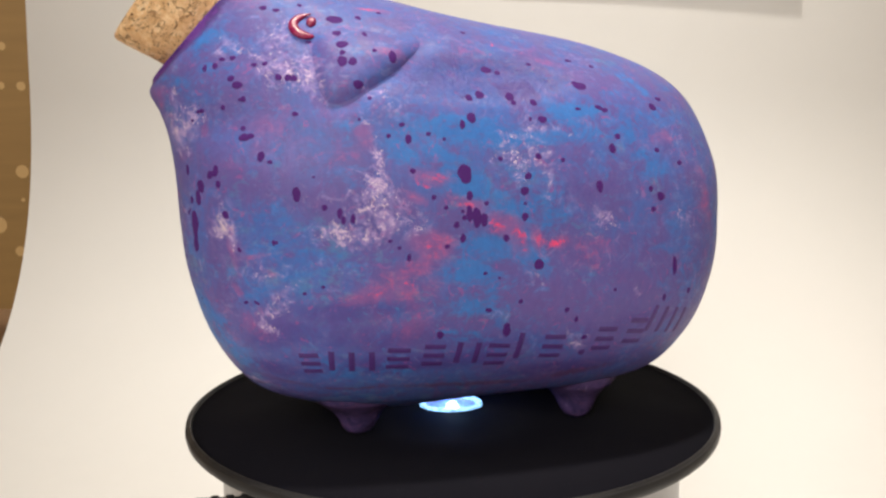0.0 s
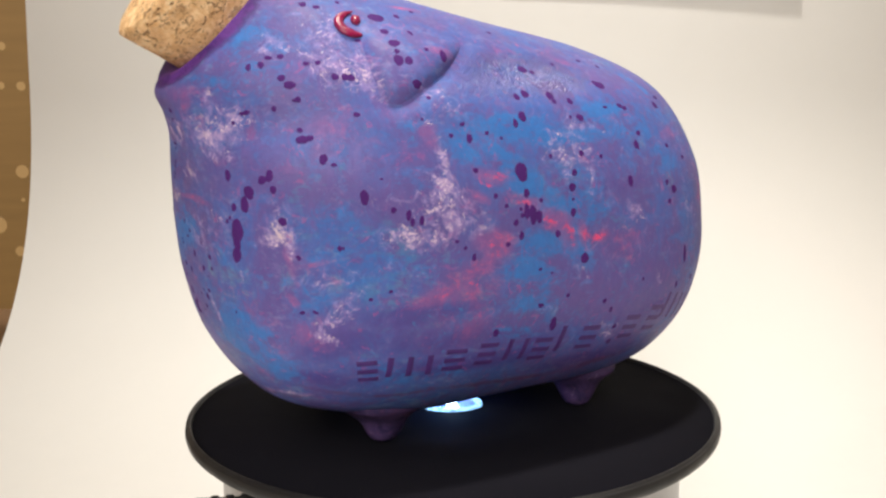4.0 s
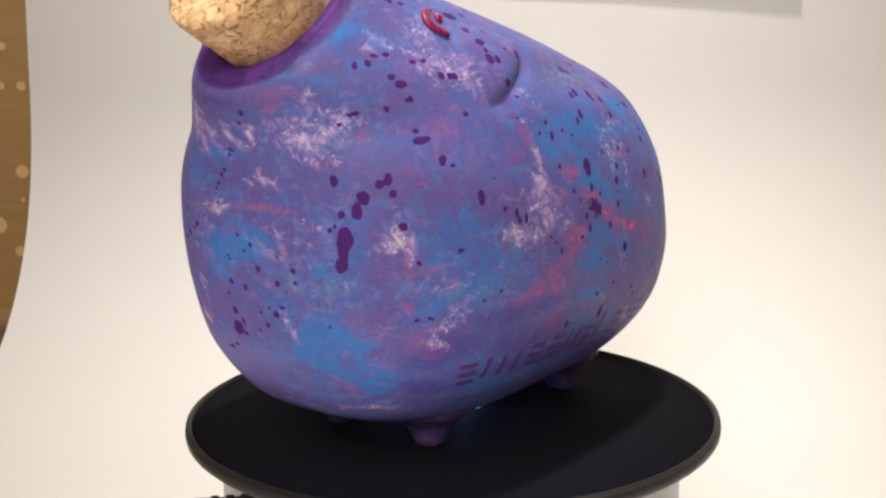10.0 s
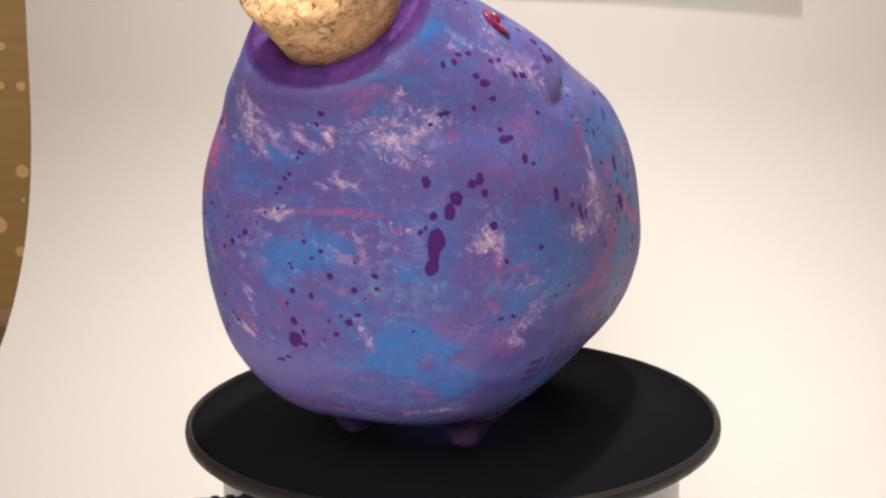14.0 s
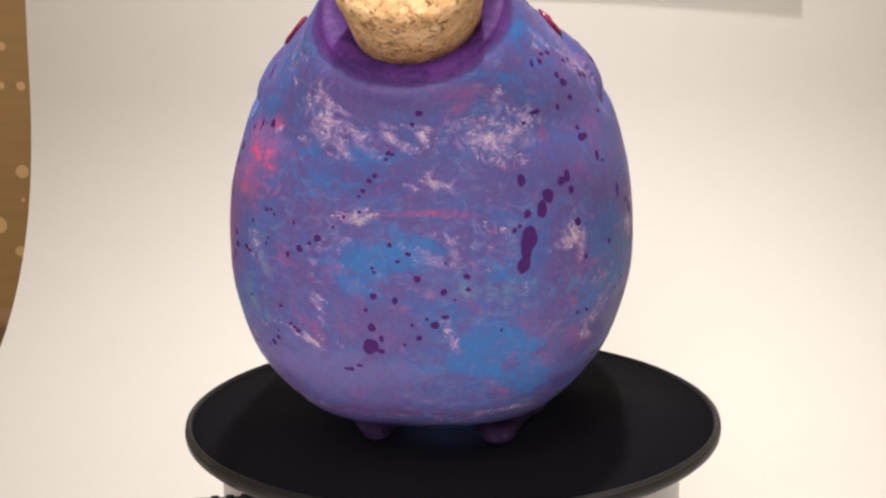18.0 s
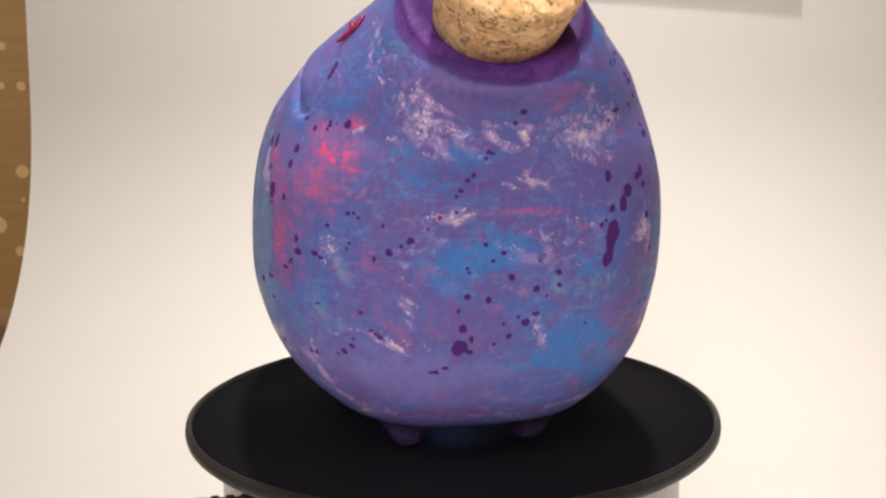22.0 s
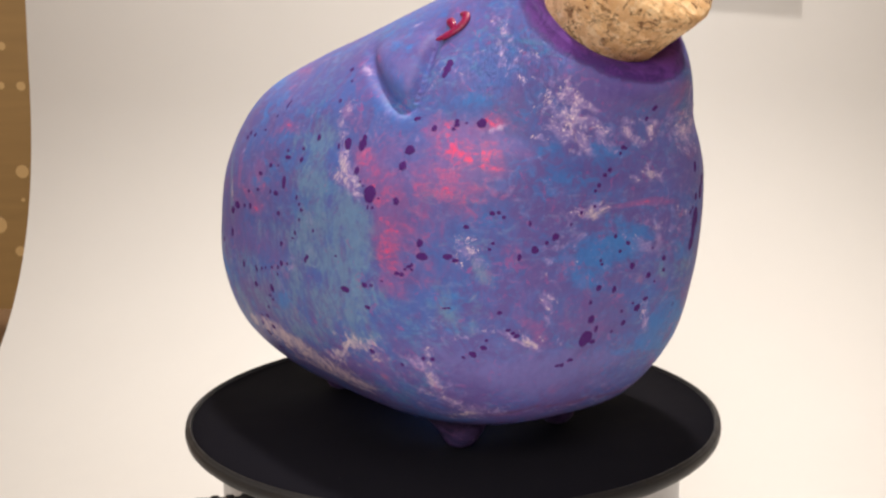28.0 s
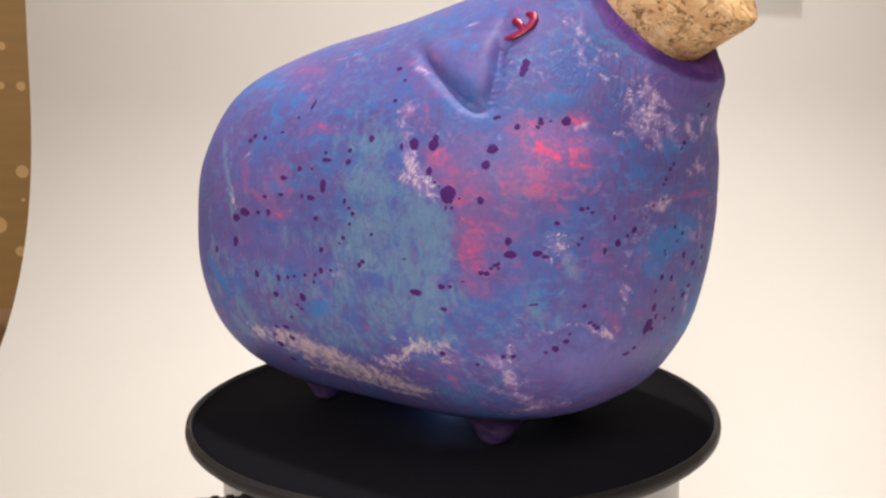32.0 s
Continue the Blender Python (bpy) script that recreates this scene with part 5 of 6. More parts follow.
def dab_layers(me):
    """Writes, vertex by vertex, how much of each paint was dabbed there."""
    co = np.empty(len(me.vertices) * 3, np.float32)
    me.vertices.foreach_get("co", co)
    co = co.reshape(-1, 3) * 1000
    for name, dabs in (("blue", BLUE), ("pink", PINK), ("white", WHITE), ("teal", TEAL), ("mauve", MAUVE), ("hot", HOT), ("crackle", CRACKLE), ("cream", CREAM), ("indigo", INDIGO), ("lilac", LILAC), ("rust", RUST)):
        total = np.zeros(len(co), np.float32)
        for az, el, w, h, tilt, k in dabs:
            if name == "pink":
                w, h = w * 1.1, h * 1.3
            p, n, e1, e2 = skin_frame(az, el)
            a = radians(tilt)
            e1, e2 = e1 * math.cos(a) + e2 * math.sin(a), e2 * math.cos(a) - e1 * math.sin(a)
            d = co - np.array(p, np.float32) * 1000
            near = np.abs(d).max(1) < 2.4 * max(w, h)
            d = d[near]
            q = (d @ np.array(e1, np.float32) / w) ** 2 + (d @ np.array(e2, np.float32) / h) ** 2 + (d @ np.array(n, np.float32) / max(w, h)) ** 2 * 0.5
            dab = k * np.exp(-0.75 * q ** 1.3)
            total[near] = np.maximum(total[near], dab) + 0.2 * np.minimum(total[near], dab)
        me.attributes.new(name, "FLOAT", "POINT").data.foreach_set("value", np.minimum(total, 0.92 if name == "pink" else 1.25))


def make_paint():
    n = Nodes("speckled_paint")
    wash = n.noise(30, 6, 0.62, None, 1.0)
    wash2 = n.noise(52, 7, 0.66, (1, 1, 1.6), 0.7)
    mid = n.noise(130, 8, 0.68, None, 0.8)
    fine = n.noise(520, 5, 0.7)
    brush = n.noise(85, 9, 0.7, (1, 1, 2.6), 0.5)
    upright = n.noise(85, 9, 0.7, (2.4, 2.4, 1), 0.5)
    sponge = n.noise(190, 10, 0.76, None, 1.8)
    swirl = n.noise(210, 8, 0.64, None, 2.2)
    curls = n.noise(250, 6, 0.62, None, 3.0)
    curls = n.ramp(n.math("ABSOLUTE", n.math("SUBTRACT", curls, 0.5)), 0.0, 0.07, 1.0, 0.0)
    dry = n.noise(230, 8, 0.75, (1, 1, 2.4), 0.5)
    veins = n.ramp(n.math("ABSOLUTE", n.math("SUBTRACT", swirl, 0.5)), 0.0, 0.11, 1.0, 0.0)

    def mottle(lo, hi, a=0.0, b=1.0, big=wash, small=mid, part=0.55):
        return n.ramp(n.math("ADD", n.math("MULTIPLY", big, 1 - part), n.math("MULTIPLY", small, part)), lo, hi, a, b)

    col = n.mix(mottle(0.44, 0.56), tint(92, 82, 152), tint(72, 96, 174))
    col = n.mix(mottle(0.50, 0.59, 0, 0.72, wash2, sponge), col, tint(52, 104, 184))
    col = n.mix(mottle(0.51, 0.60, 0, 0.6, upright, mid), col, tint(108, 82, 152))
    col = n.mix(mottle(0.545, 0.62, 0, 0.55, brush, sponge), col, tint(150, 78, 148))
    col = n.mix(mottle(0.55, 0.68, 0, 0.55, n.noise(64, 5, 0.6, None, 0.4), swirl), col, tint(140, 128, 194))
    col = n.mix(mottle(0.54, 0.62, 0, 0.5, n.noise(38, 5, 0.6, None, 0.6), dry), col, tint(66, 128, 180))

    worn = n.ramp(n.noise(24, 4, 0.6, None, 0.6), 0.42, 0.62)
    col = n.mix(n.math("MULTIPLY", n.ramp(dry, 0.53, 0.64, 0.0, 0.55), worn), col, tint(120, 128, 188))
    col = n.mix(n.math("MULTIPLY", n.ramp(dry, 0.36, 0.47, 0.5, 0.0), worn), col, tint(80, 70, 138))

    def layer(col, name, tex, spread, lo, hi, most, colour):
        dab = n.attr(name)
        f = n.math("ADD", dab, n.math("MULTIPLY", n.math("SUBTRACT", tex, 0.5), spread))
        f = n.math("MULTIPLY", n.ramp(f, lo, hi, 0, most), n.ramp(dab, 0.02, 0.25))
        return n.mix(f, col, colour)

    col = layer(col, "mauve", mid, 2.6, 0.2, 1.0, 0.62, tint(98, 80, 150))
    col = layer(col, "lilac", mid, 2.2, 0.1, 1.0, 0.70, n.mix(mid, tint(100, 94, 168), tint(112, 112, 184)))
    col = layer(col, "indigo", n.math("ADD", n.math("MULTIPLY", mid, 0.6), n.math("MULTIPLY", dry, 0.4)), 3.0, 0.1, 1.0, 0.72, n.mix(mid, tint(62, 54, 132), tint(76, 60, 136)))
    col = layer(col, "teal", n.math("ADD", n.math("MULTIPLY", upright, 0.5), n.math("MULTIPLY", sponge, 0.5)), 6.2, 0.24, 1.25, 0.76, n.mix(sponge, tint(80, 118, 170), tint(116, 150, 182)))
    col = layer(col, "blue", n.math("ADD", n.math("MULTIPLY", brush, 0.55), n.math("MULTIPLY", sponge, 0.45)), 6.0, 0.25, 1.15, 0.88, n.mix(mid, tint(36, 96, 182), tint(58, 128, 204)))
    pink = n.math("ADD", n.math("MULTIPLY", sponge, 0.65), n.math("MULTIPLY", dry, 0.35))
    col = layer(col, "pink", mid, 3.0, 0.10, 0.95, 0.52, tint(134, 84, 148))
    col = layer(col, "pink", pink, 9.0, 0.42, 1.7, 0.66, n.mix(n.ramp(n.math("ADD", n.attr("pink"), n.math("MULTIPLY", n.math("SUBTRACT", dry, 0.5), 2.5)), 0.65, 1.30), tint(156, 84, 142), tint(206, 78, 128)))
    col = layer(col, "hot", pink, 7.0, 0.40, 1.2, 0.90, tint(250, 70, 122))
    col = layer(col, "rust", n.math("ADD", n.math("MULTIPLY", mid, 0.5), n.math("MULTIPLY", sponge, 0.5)), 4.5, 0.15, 1.0, 0.75, n.mix(sponge, tint(78, 52, 100), tint(112, 72, 112)))
    lace = n.noise(290, 12, 0.80, None, 1.6)
    thread = n.ramp(n.math("ABSOLUTE", n.math("SUBTRACT", n.noise(230, 7, 0.66, None, 2.4), 0.5)), 0.0, 0.05, 1.0, 0.0)
    col = layer(col, "white", sponge, 6.0, 0.30, 1.25, 0.60, n.mix(mid, tint(134, 118, 190), tint(152, 134, 200)))
    chalk = n.math("ADD", n.math("MULTIPLY", sponge, 0.40), n.math("ADD", n.math("MULTIPLY", thread, 0.04), n.math("MULTIPLY", lace, 0.58)))
    col = layer(col, "white", chalk, 10.0, 0.86, 1.55, 0.74, n.mix(n.ramp(sponge, 0.42, 0.62), tint(152, 134, 200), tint(186, 164, 212)))
    web = n.math("ADD", n.math("MULTIPLY", lace, 0.5), n.math("ADD", n.math("MULTIPLY", swirl, 0.4), n.math("MULTIPLY", thread, 0.10)))
    col = layer(col, "white", web, 10.0, 1.25, 1.65, 0.86, tint(216, 196, 222))
    col = layer(col, "cream", chalk, 8.0, 0.28, 1.15, 0.84, n.mix(n.ramp(lace, 0.4, 0.6), tint(150, 140, 182), tint(208, 190, 202)))
    stray = n.math("MULTIPLY", n.math("MULTIPLY", curls, n.ramp(sponge, 0.50, 0.62)), n.ramp(n.noise(46, 4, 0.6, None, 0.8), 0.50, 0.64, 0.0, 0.28))
    col = n.mix(stray, col, tint(176, 154, 204))
    flecks = n.ramp(n.noise(800, 3, 0.6), 0.66, 0.72)
    col = n.mix(n.math("MULTIPLY", flecks, n.ramp(n.attr("white"), 0.1, 0.7)), col, tint(228, 208, 228))
    specks = n.ramp(n.noise(330, 6, 0.7, None, 1.0), 0.585, 0.67)
    col = n.mix(n.math("MULTIPLY", specks, 0.5), col, tint(156, 80, 148))
    specks = n.ramp(n.noise(390, 6, 0.72, (1, 1, 1.3), 1.2), 0.60, 0.69)
    col = n.mix(n.math("MULTIPLY", specks, 0.55), col, tint(62, 124, 192))
    # bristle marks
    col = n.mix(n.ramp(n.noise(700, 4, 0.7, (1, 1, 0.45)), 0.25, 0.75, 0.22, 0.0), col, tint(58, 54, 120))
    # thick violet glaze inside the mouth
    glaze = n.math("ADD", n.attr("throat"), n.math("MULTIPLY", n.math("SUBTRACT", n.math("ADD", n.math("MULTIPLY", sponge, 0.5), n.math("MULTIPLY", wash2, 0.5)), 0.5), 2.6))
    glaze = n.math("MULTIPLY", n.ramp(glaze, 0.15, 0.85), n.ramp(n.attr("throat"), 0.0, 0.1))
    edge = n.math("MULTIPLY", n.ramp(glaze, 0.1, 0.5), n.ramp(glaze, 0.6, 1.0, 1.0, 0.0))
    col = n.mix(glaze, col, n.mix(mottle(0.42, 0.58, 0, 1, wash2, sponge), tint(56, 28, 98), tint(88, 48, 132)))
    col = n.mix(n.math("MULTIPLY", edge, 0.4), col, tint(52, 34, 100))
    n.set(Base_Color=col, Roughness=n.math("SUBTRACT", n.math("ADD", n.ramp(mid, 0.3, 0.7, 0.44, 0.60), n.math("MULTIPLY", n.attr("throat"), 0.18)), n.math("MULTIPLY", n.attr("crackle"), 0.24)), Specular_IOR_Level=0.28)
    n.bump(n.math("ADD", n.math("ADD", n.math("MULTIPLY", fine, 0.7), n.math("MULTIPLY", n.math("MULTIPLY", n.noise(620, 4, 0.6, (1.8, 1.8, 0.5), 0.6), 16.0), n.attr("crackle"))), n.math("MULTIPLY", veins, n.math("MULTIPLY", n.attr("white"), 0.5))), 0.4, 0.0005)
    return n.mat


PAINT = make_paint()
DROP_INK = make_plain("purple_ink", tint(74, 37, 114), 0.72, 300, 0.25, 0.1, 0.0, 0.12)
RED_GLAZE = make_plain("red_glaze", tint(136, 8, 74), 0.3, 300, 0.35, 0.2, 0.0, 0.5)
LETTER_INK = make_plain("engraved_ink", tint(72, 40, 122), 0.55, 260, 0.35, 0.3)

me = bpy.data.meshes.new("body")
me.from_pydata(FLAT.tolist(), [], quads(GRID.shape[0], COLS).tolist())
me.materials.append(PAINT)
me.polygons.foreach_set("use_smooth", [True] * len(me.polygons))
me.update()
dab_layers(me)
throat = np.zeros(GRID.shape[:2], np.float32)
turn_round = np.linspace(0, 2 * np.pi, COLS, endpoint=False)
reach = 2 + 15 * (0.5 + 0.5 * np.cos(turn_round)) + 1.2 * np.sin(5 * turn_round + 1) + 0.8 * np.sin(13 * turn_round)
steps_in = np.arange(GRID.shape[0])[:, None] - (GRID.shape[0] - N_LIP - reach[None])
throat[:] = np.clip(steps_in / 26 + 0.5, 0, 1)
me.attributes.new("throat", "FLOAT", "POINT").data.foreach_set("value", throat.ravel())
part("body", me, jar, "hollow ceramic body sponged in mottled blue and purple")


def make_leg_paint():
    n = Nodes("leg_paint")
    # mottled mauve, its tints also darkened for the dim light under the belly
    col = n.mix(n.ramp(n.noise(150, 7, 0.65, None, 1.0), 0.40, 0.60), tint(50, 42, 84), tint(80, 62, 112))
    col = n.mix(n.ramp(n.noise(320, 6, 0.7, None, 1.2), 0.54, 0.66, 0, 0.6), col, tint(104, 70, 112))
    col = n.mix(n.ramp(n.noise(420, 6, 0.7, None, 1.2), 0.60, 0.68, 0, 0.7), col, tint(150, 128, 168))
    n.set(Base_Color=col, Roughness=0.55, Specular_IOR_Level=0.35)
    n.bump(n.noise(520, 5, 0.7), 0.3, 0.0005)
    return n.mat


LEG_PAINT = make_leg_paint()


def add_leg(x, y, flare):
    """A pinched clay foot, blunt below and spreading into the belly."""
    prof = [(0.0, -0.0004), (0.0020, -0.0003), (0.0034, 0.0004), (0.0044, 0.0017), (0.0054, 0.0036), (0.0066, 0.0056), (0.0084, 0.0075), (0.0106, 0.0092), (0.0126, 0.0106), (0.0130, 0.0125), (0.0120, 0.016)]
    v, f = lathe([(r * (1 + (flare - 1) * min(1, max(0, z / 0.011))), z) for r, z in prof], 48)
    verts = []
    for a, b, c in v:
        k = 1 + 0.10 * noise.noise(Vector((a + x * 9, b + y * 9, c)) * 170) * min(1, max(0, c / 0.003))
        verts.append((a * k + x, b * k + y, c))
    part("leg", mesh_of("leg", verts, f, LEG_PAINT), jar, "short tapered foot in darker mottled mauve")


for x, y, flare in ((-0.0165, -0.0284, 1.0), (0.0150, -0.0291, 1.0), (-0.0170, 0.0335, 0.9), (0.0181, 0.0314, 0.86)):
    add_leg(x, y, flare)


EAR_MESHES = []


def add_ear(front, tip, rear, corner, low, high):
    """A flap that grows out of the head: raised at its tip and lower edges, merged at the top."""
    rings = []
    for i in range(15):
        rho = 1 - (1 - i / 14) ** 1.8
        ring = []
        for j in range(72):
            mid, reach = ear_edge(front, tip, rear, corner, 2 * math.pi * j / 72)
            at = mid + reach * rho
            p, n = on_skin(at.x, at.y)
            drop, side = ear_place(front, tip, rear, at)
            rise = min(1, drop / 0.55)
            rise = rise * rise * (3 - 2 * rise)
            lift = high / 1000 * (low + (1 - low) * side) * rise * (1 - rho ** 8) - 0.0003 * rho ** 2 - 0.0005 * (1 - rise)
            ring.append(tuple(p + n * lift))
        rings.append(ring)
    v, f = loft(rings)
    EAR_MESHES.append((v, f))
    me = mesh_of("ear", v, f, PAINT)
    dab_layers(me)
    part("ear", me, jar, "folded triangular ear flap")


for ear in EARS:
    add_ear(*ear[:6])


def whole_skin():
    verts = [tuple(p) for p in coarse.reshape(-1, 3)]
    faces = quads(coarse.shape[0], coarse.shape[1]).tolist()
    for v, f in EAR_MESHES:
        base = len(verts)
        verts += list(v)
        faces += [[base + i for i in g] for g in f]
    return BVHTree.FromPolygons(verts, faces)


SKIN = whole_skin()


def ribbon(centre, line, widths, lift=0.00012, round_ends=True):
    """A painted stroke that follows the skin: line in mm about a centre, half widths in mm."""
    p0, n0, e1, e2 = centre
    verts, faces = [], []
    m = len(line)
    for i, (a, b) in enumerate(line):
        c, d = line[max(0, i - 1)], line[min(m - 1, i + 1)]
        t = Vector((d[0] - c[0], d[1] - c[1]))
        t = t.normalized() if t.length > 1e-9 else Vector((1, 0))
        w = widths[i] if isinstance(widths, list) else widths
        for k in (-1, -0.5, 0, 0.5, 1):
            q = p0 + (e1 * (a - t.y * w * k) + e2 * (b + t.x * w * k)) / 1000
            hit, n, _, _ = SKIN.find_nearest(q)
            n = n if n.dot(n0) > 0 else -n
            verts.append(tuple(hit + n * lift * (1.0 - 0.8 * k * k)))
    for i in range(m - 1):
        for k in range(4):
            faces.append((i * 5 + k, i * 5 + k + 1, (i + 1) * 5 + k + 1, (i + 1) * 5 + k))
    return verts, faces


def blot(az, el, w, h, rng, lift=0.00006):
    """One dried drop of ink: an uneven disc on the skin."""
    p0, n0, e1, e2 = skin_frame(az, el)
    steps = 22
    ph = [rng.uniform(0, 6.28) for _ in range(3)]
    verts, faces = [], []
    hit, n, _, _ = SKIN.find_nearest(p0)
    n = n if n.dot(n0) > 0 else -n
    verts.append(tuple(hit + n * lift))
    for r, up in ((0.5, 1.0), (0.86, 0.8), (1.0, 0.15)):
        for j in range(steps):
            a = 2 * math.pi * j / steps
            wob = 1 + 0.07 * math.sin(2 * a + ph[0]) + 0.05 * math.sin(3 * a + ph[1]) + 0.04 * math.sin(5 * a + ph[2])
            q = p0 + (e1 * math.cos(a) * w + e2 * math.sin(a) * h) * (r * wob / 1000)
            hit, n, _, _ = SKIN.find_nearest(q)
            n = n if n.dot(n0) > 0 else -n
            verts.append(tuple(hit + n * lift * up))
    for j in range(steps):
        k = (j + 1) % steps
        faces.append((0, 1 + j, 1 + k))
        for r in (0, 1):
            faces.append((1 + r * steps + j, 1 + (r + 1) * steps + j, 1 + (r + 1) * steps + k, 1 + r * steps + k))
    return verts, faces


def add_spatter():
    rng = random.Random(7)
    verts, faces = [], []
    for az, el, w, h in SPATTER:
        v, f = blot(az, el, w, h, rng)
        base = len(verts)
        verts += v
        faces += [tuple(base + i for i in g) for g in f]
    tagged(part("paint_spatter", mesh_of("paint_spatter", verts, faces, DROP_INK), jar, "dark purple ink drops spattered over the body"), kind="stuff")


add_spatter()


def glaze_stroke(line):
    """A raised brush stroke of thick glaze: x, y and half width in mm along its middle."""
    fine = smooth_rows(np.array(line), 40)
    rings = []
    for i, (x, y, r) in enumerate(fine):
        a, b = fine[max(0, i - 1)], fine[min(39, i + 1)]
        t = Vector((b[0] - a[0], b[1] - a[1])).normalized()
        r *= min(1.0, 0.25 + (min(i, 39 - i) / 3.0) ** 0.5 * 0.45)
        rings.append([((x - t.y * r * math.cos(c)) / 1000, (y + t.x * r * math.cos(c)) / 1000, 0.00005 + 0.00055 * r * math.sin(c)) for c in [2 * math.pi * k / 12 for k in range(12)]])
    return loft(rings, True, True, True)


def add_eye(az, el, flip, strokes):
    p, n, e1, e2 = skin_frame(az, el)
    seat = Matrix.Translation(p) @ Matrix((e1 * flip, e2, n)).transposed().to_4x4()
    rings = []
    for k in range(13):
        r, ring = 0.0062 * k / 12, []
        for j in range(36):
            away = (e1 * math.cos(2 * math.pi * j / 36) + e2 * math.sin(2 * math.pi * j / 36)) * max(r, 1e-5)
            at = SKIN.ray_cast(p + away + n * 0.008, -n)[0]
            ring.append(at + n * (0.0005 * (1 - (k / 12) ** 2) ** 1.5 - 0.0001))
        rings.append(ring)
    v, f = loft(rings, True, True)
    ball = mesh_of("eye", v, f, PAINT)
    dab_layers(ball)
    eye = part("eye", ball, jar, "raised round eye with red glaze strokes")
    for name, line in strokes:
        v, f = glaze_stroke(line)
        part(name, mesh_of(name, v, f, RED_GLAZE), eye, "thick red glaze stroke").matrix_local = seat @ Matrix.Translation((0, 0, 0.00045))


EYE_ROUND = [("eye_ring", [(1.2, 3.7, 0.4), (-0.9, 3.0, 0.75), (-2.6, 1.6, 1.05), (-3.1, -0.2, 1.2), (-2.3, -2.1, 1.25), (-0.5, -3.2, 1.2), (1.6, -3.6, 0.95)]),
             ("pupil", [(0.0, 1.3, 1.1), (1.1, 1.0, 1.5), (2.2, 0.6, 1.2)])]
EYE_HOOK = [("eye_ring", [(-0.4, 3.5, 0.9), (-1.9, 3.1, 1.0), (-2.7, 1.7, 1.05), (-2.2, -0.2, 1.05), (-0.7, -1.9, 1.0), (0.9, -3.0, 0.95), (2.9, -3.8, 0.8)]),
            ("pupil", [(2.4, 1.8, 0.8), (1.2, 1.2, 1.05), (0.2, 0.3, 0.9), (-0.7, -1.2, 0.6)])]
add_eye(46.6, 50.0, 1, EYE_ROUND)
add_eye(-43.6, 45.0, -1, EYE_HOOK)


def add_marks():
    """A row of plain engraved bars along the lower flank: turn, lift, width, height in mm, tilt, kind."""
    marks = [(52.4, -36.5, 5.6, 6.4, 3, "level"), (64.6, -37.2, 9.6, 6.4, -2, "upright"), (78.9, -37.8, 6.4, 6.4, -4, "level"), (90.2, -37.5, 6.0, 6.6, -5, "level"),
             (101.1, -36.7, 4.6, 6.8, -6, "upright"), (110.4, -36.8, 6.2, 7.2, -6, "level"), (115.8, -33.2, 1.2, 8.4, -6, "bar"), (124.4, -31.9, 6.4, 7.4, -6, "level"),
             (132.4, -32.1, 1.5, 1.6, -8, "bar"), (135.1, -27.5, 6.2, 7.2, -7, "level"), (140.8, -24.6, 6.4, 7.6, -8, "level"), (146.9, -21.5, 12.0, 7.6, -12, "upright")]
    for az, el, w, h, tilt, kind in marks:
        p, n, e1, e2 = skin_frame(az, el)
        a = radians(tilt)
        c = (p, n, e1 * math.cos(a) + e2 * math.sin(a), e2 * math.cos(a) - e1 * math.sin(a))
        if kind == "level":
            lines = [[(0.86 * w * (k / 12 - 0.5), h * up) for k in range(13)] for up in (-0.42, 0.0, 0.42)]
        else:
            count = 1 if kind == "bar" else max(2, round(w / 3.4))
            lines = [[(w * (i / (count - 1) - 0.5) if count > 1 else 0.0, h * (k / 12 - 0.5)) for k in range(13)] for i in range(count)]
        verts, faces = [], []
        for line in lines:
            v, f = ribbon(c, line, 0.74, 0.00009)
            faces += [tuple(len(verts) + i for i in g) for g in f]
            verts += v
        part("engraved_mark", mesh_of("engraved_mark", verts, faces, LETTER_INK), jar, "plain dark purple engraved mark")


add_marks()

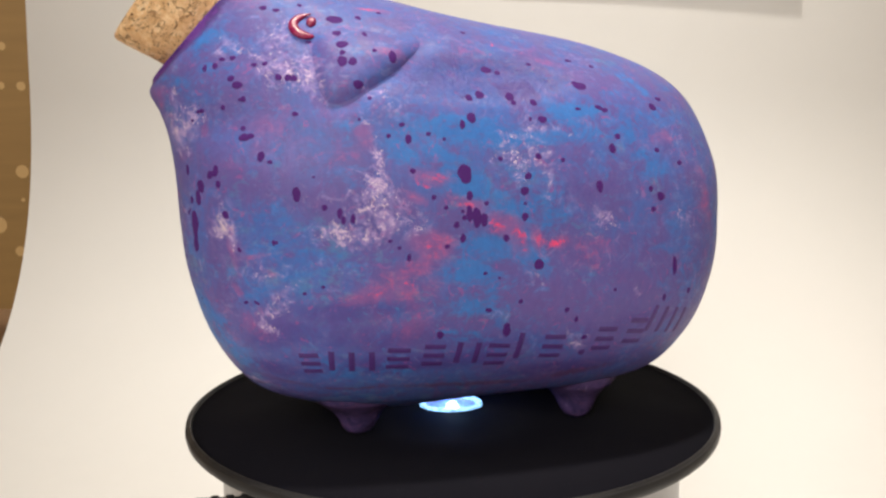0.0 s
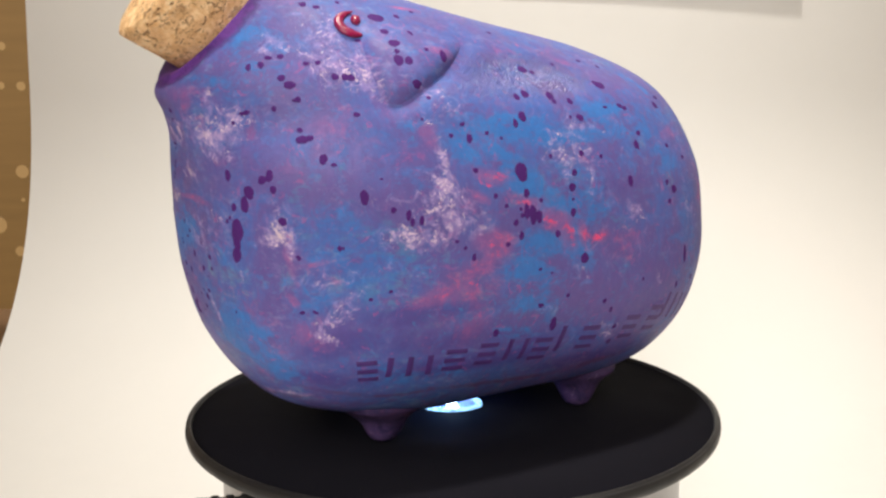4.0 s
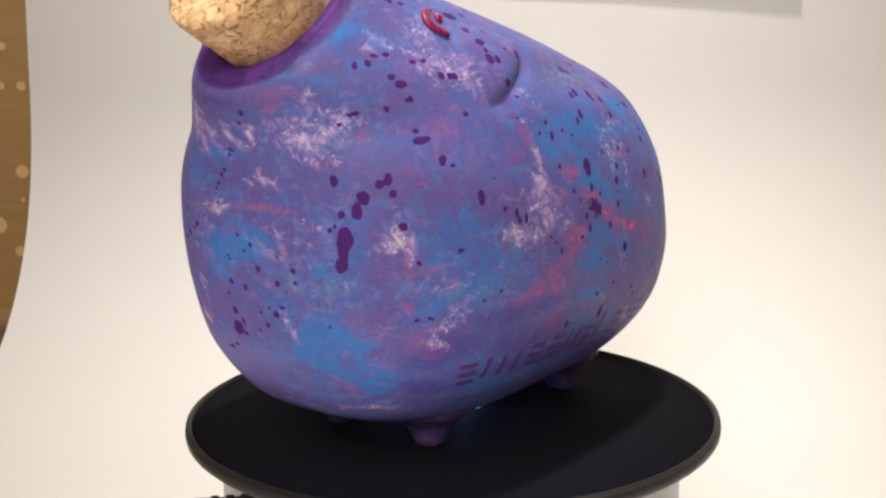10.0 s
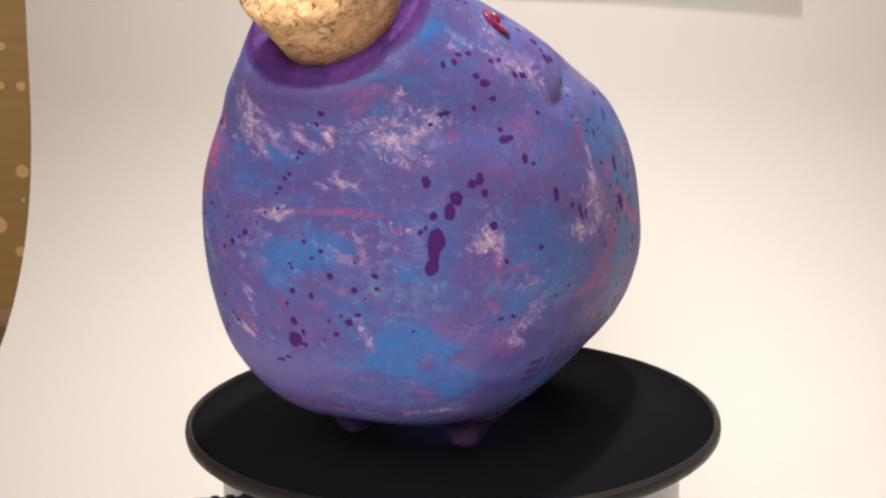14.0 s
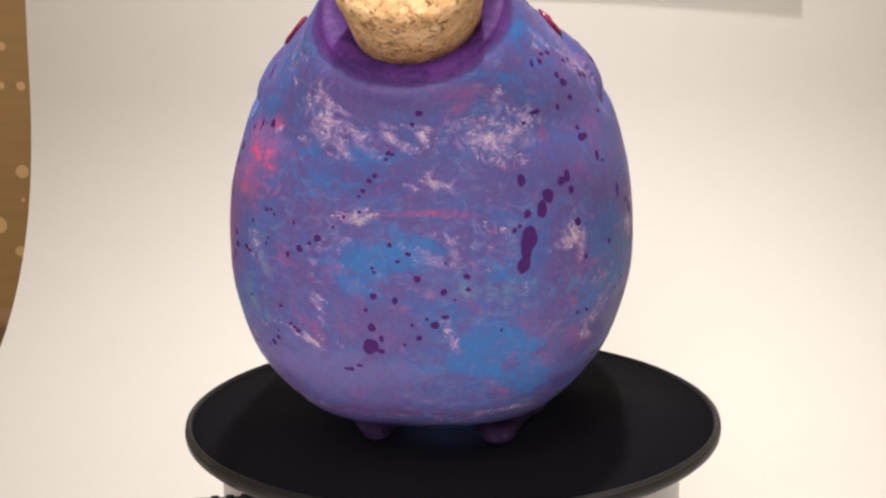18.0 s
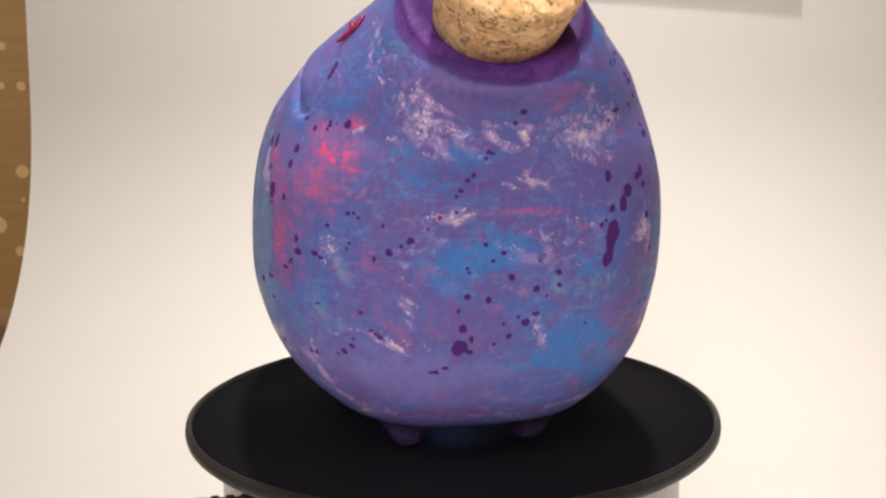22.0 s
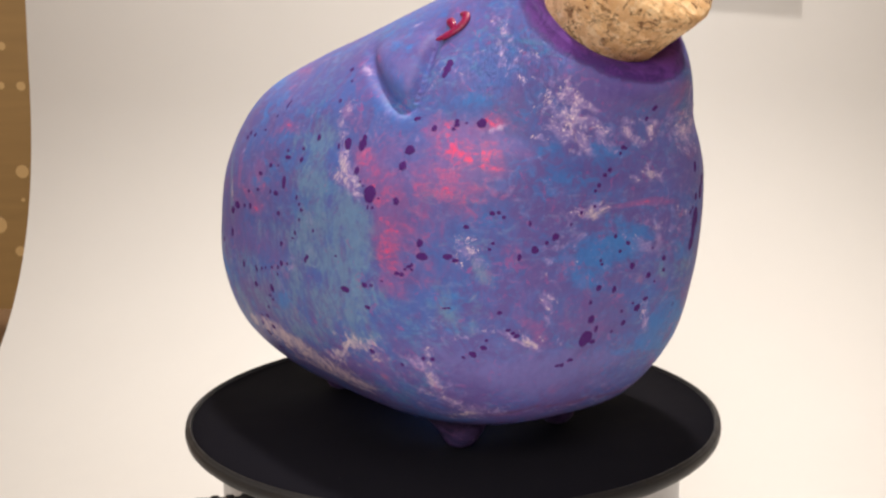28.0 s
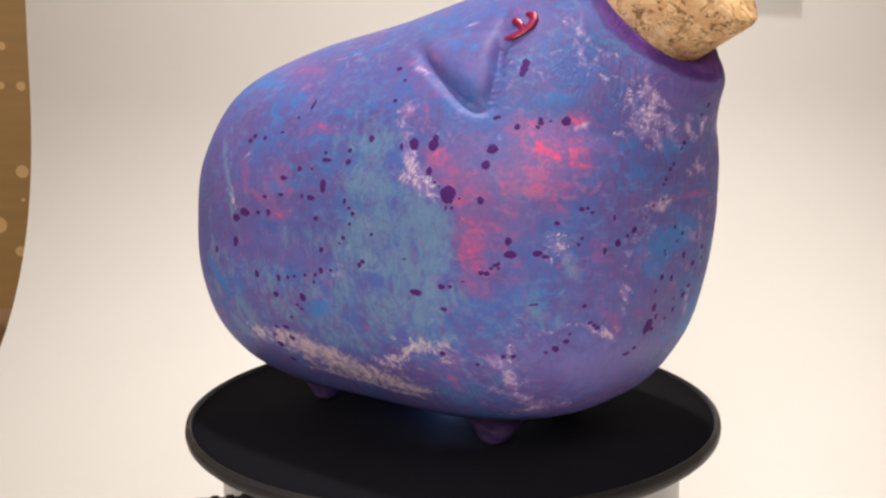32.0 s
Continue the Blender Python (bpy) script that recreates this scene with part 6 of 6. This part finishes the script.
# ---- cork ----
def make_cork():
    n = Nodes("cork")

    def flakes(scale):
        sep = n.tree.nodes.new("ShaderNodeSeparateColor")
        n.link(n.cells(scale, "F1", None, "Color"), sep.inputs[0])
        return sep.outputs[0]

    grain = n.math("ADD", n.math("MULTIPLY", flakes(620), 0.25), n.math("ADD", n.math("MULTIPLY", flakes(1300), 0.2), n.math("MULTIPLY", n.noise(260, 8, 0.72, None, 0.8), 0.55)))
    col = n.mix(n.ramp(grain, 0.22, 0.74), (0.76, 0.455, 0.205), (0.94, 0.68, 0.39))
    pale = n.ramp(n.noise(240, 4, 0.6, (1, 1, 2), 1.0), 0.60, 0.64)
    col = n.mix(n.math("MULTIPLY", pale, 0.6), col, (0.93, 0.74, 0.48))
    split = n.ramp(n.math("ABSOLUTE", n.math("SUBTRACT", n.noise(240, 4, 0.6, (1, 1, 1.5), 2.0), 0.5)), 0.004, 0.03, 1.0, 0.0)
    split = n.math("MULTIPLY", split, n.ramp(n.noise(280, 4, 0.6), 0.51, 0.57))
    col = n.mix(n.math("MULTIPLY", split, 0.8), col, (0.20, 0.09, 0.028))
    plates = flakes(360)
    col = n.mix(n.ramp(plates, 0.1, 0.9, 0.0, 0.5), col, (0.60, 0.33, 0.14))
    wobble = n.tree.nodes.new("ShaderNodeTexNoise")
    wobble.inputs["Scale"].default_value, wobble.inputs["Detail"].default_value = 420, 4
    n.link(n.coord, wobble.inputs["Vector"])
    straight = n.coord
    n.coord = n.vector("ADD", straight, n.vector("SCALE", n.vector("SUBTRACT", wobble.outputs["Color"], (0.5, 0.5, 0.5)), 0.0032))
    seam = n.ramp(n.cells(300, "DISTANCE_TO_EDGE"), 0.005, 0.05, 1.0, 0.0)
    n.coord = straight
    seam = n.math("MULTIPLY", seam, n.ramp(n.noise(230, 4, 0.6), 0.51, 0.57))
    col = n.mix(n.math("MULTIPLY", seam, 0.8), col, (0.20, 0.085, 0.03))
    pits = n.ramp(n.noise(380, 5, 0.66, (1, 1, 1.6), 1.6), 0.60, 0.62)
    col = n.mix(n.math("MULTIPLY", pits, 0.92), col, (0.15, 0.056, 0.018))
    n.set(Base_Color=col, Roughness=0.85)
    n.bump(n.math("SUBTRACT", n.math("ADD", n.noise(700, 5), n.math("MULTIPLY", pale, 0.5)), n.math("ADD", n.math("ADD", pits, seam), split)), 0.7, 0.0005)
    return n.mat


CORK = make_cork()
END, TILT, SWING = Vector((-0.0005, -0.0761, 0.1160)), radians(38.0), radians(1.1)
CORK_AXIS = Vector((math.sin(SWING) * math.cos(TILT), -math.cos(SWING) * math.cos(TILT), math.sin(TILT)))


def cork_mesh():
    """A tapered stopper with a crumbly rim and small dents."""
    rng = random.Random(3)
    rings, steps = [], 96
    for z, r in ((-0.0290, 0.0), (-0.0290, 0.0114), (-0.0284, 0.0121), (-0.022, 0.0130), (-0.016, 0.01388), (-0.010, 0.0148), (-0.004, 0.0158), (-0.0012, 0.01622), (-0.0004, 0.0160), (0.0, 0.0154), (0.0002, 0.012), (0.0002, 0.006), (0.0002, 0.0)):
        ring = []
        for j in range(steps):
            a = 2 * math.pi * j / steps
            q = Vector((math.cos(a) * max(r, 1e-5), math.sin(a) * max(r, 1e-5), z))
            k = noise.noise(q * 420) * 0.00016 + noise.noise(q * 160) * 0.0002
            if abs(z) < 0.0013 and r > 0.01:
                k += min(0, noise.noise(q * 700)) * 0.0007
            ring.append(tuple(q * (1 + k / max(r, 0.004)) if r > 0.001 else q))
        rings.append(ring)
    v, f = loft(rings)
    return mesh_of("cork_stopper", v, f, CORK)


cork = part("cork_stopper", cork_mesh(), jar, "tapered speckled cork stopper")
cork.matrix_local = Matrix.Translation(END) @ CORK_AXIS.to_track_quat("Z", "Y").to_matrix().to_4x4()


# ---- motion: platter and jar turn together ----
SPIN = [(0, -74.52), (2, -66.55), (3.5, -60.58), (5.5, -52.44), (8, -42.73), (10, -35.12), (12, -27.36), (14.5, -17.6), (16.5, -9.96), (19, 0.0),
        (21, 7.91), (23, 16.14), (25.5, 26.17), (27.5, 33.98), (29, 39.82), (30.5, 45.79), (32, 51.55)]


def motions():
    walk(jar, [(t, pose(0, 0, 0, 0, 0, a + math.degrees(TURN))) for t, a in SPIN])
    walk(platter, [(t, pose(0.0006, 0.0004, 0, 0, 0, a)) for t, a in SPIN])


motions()
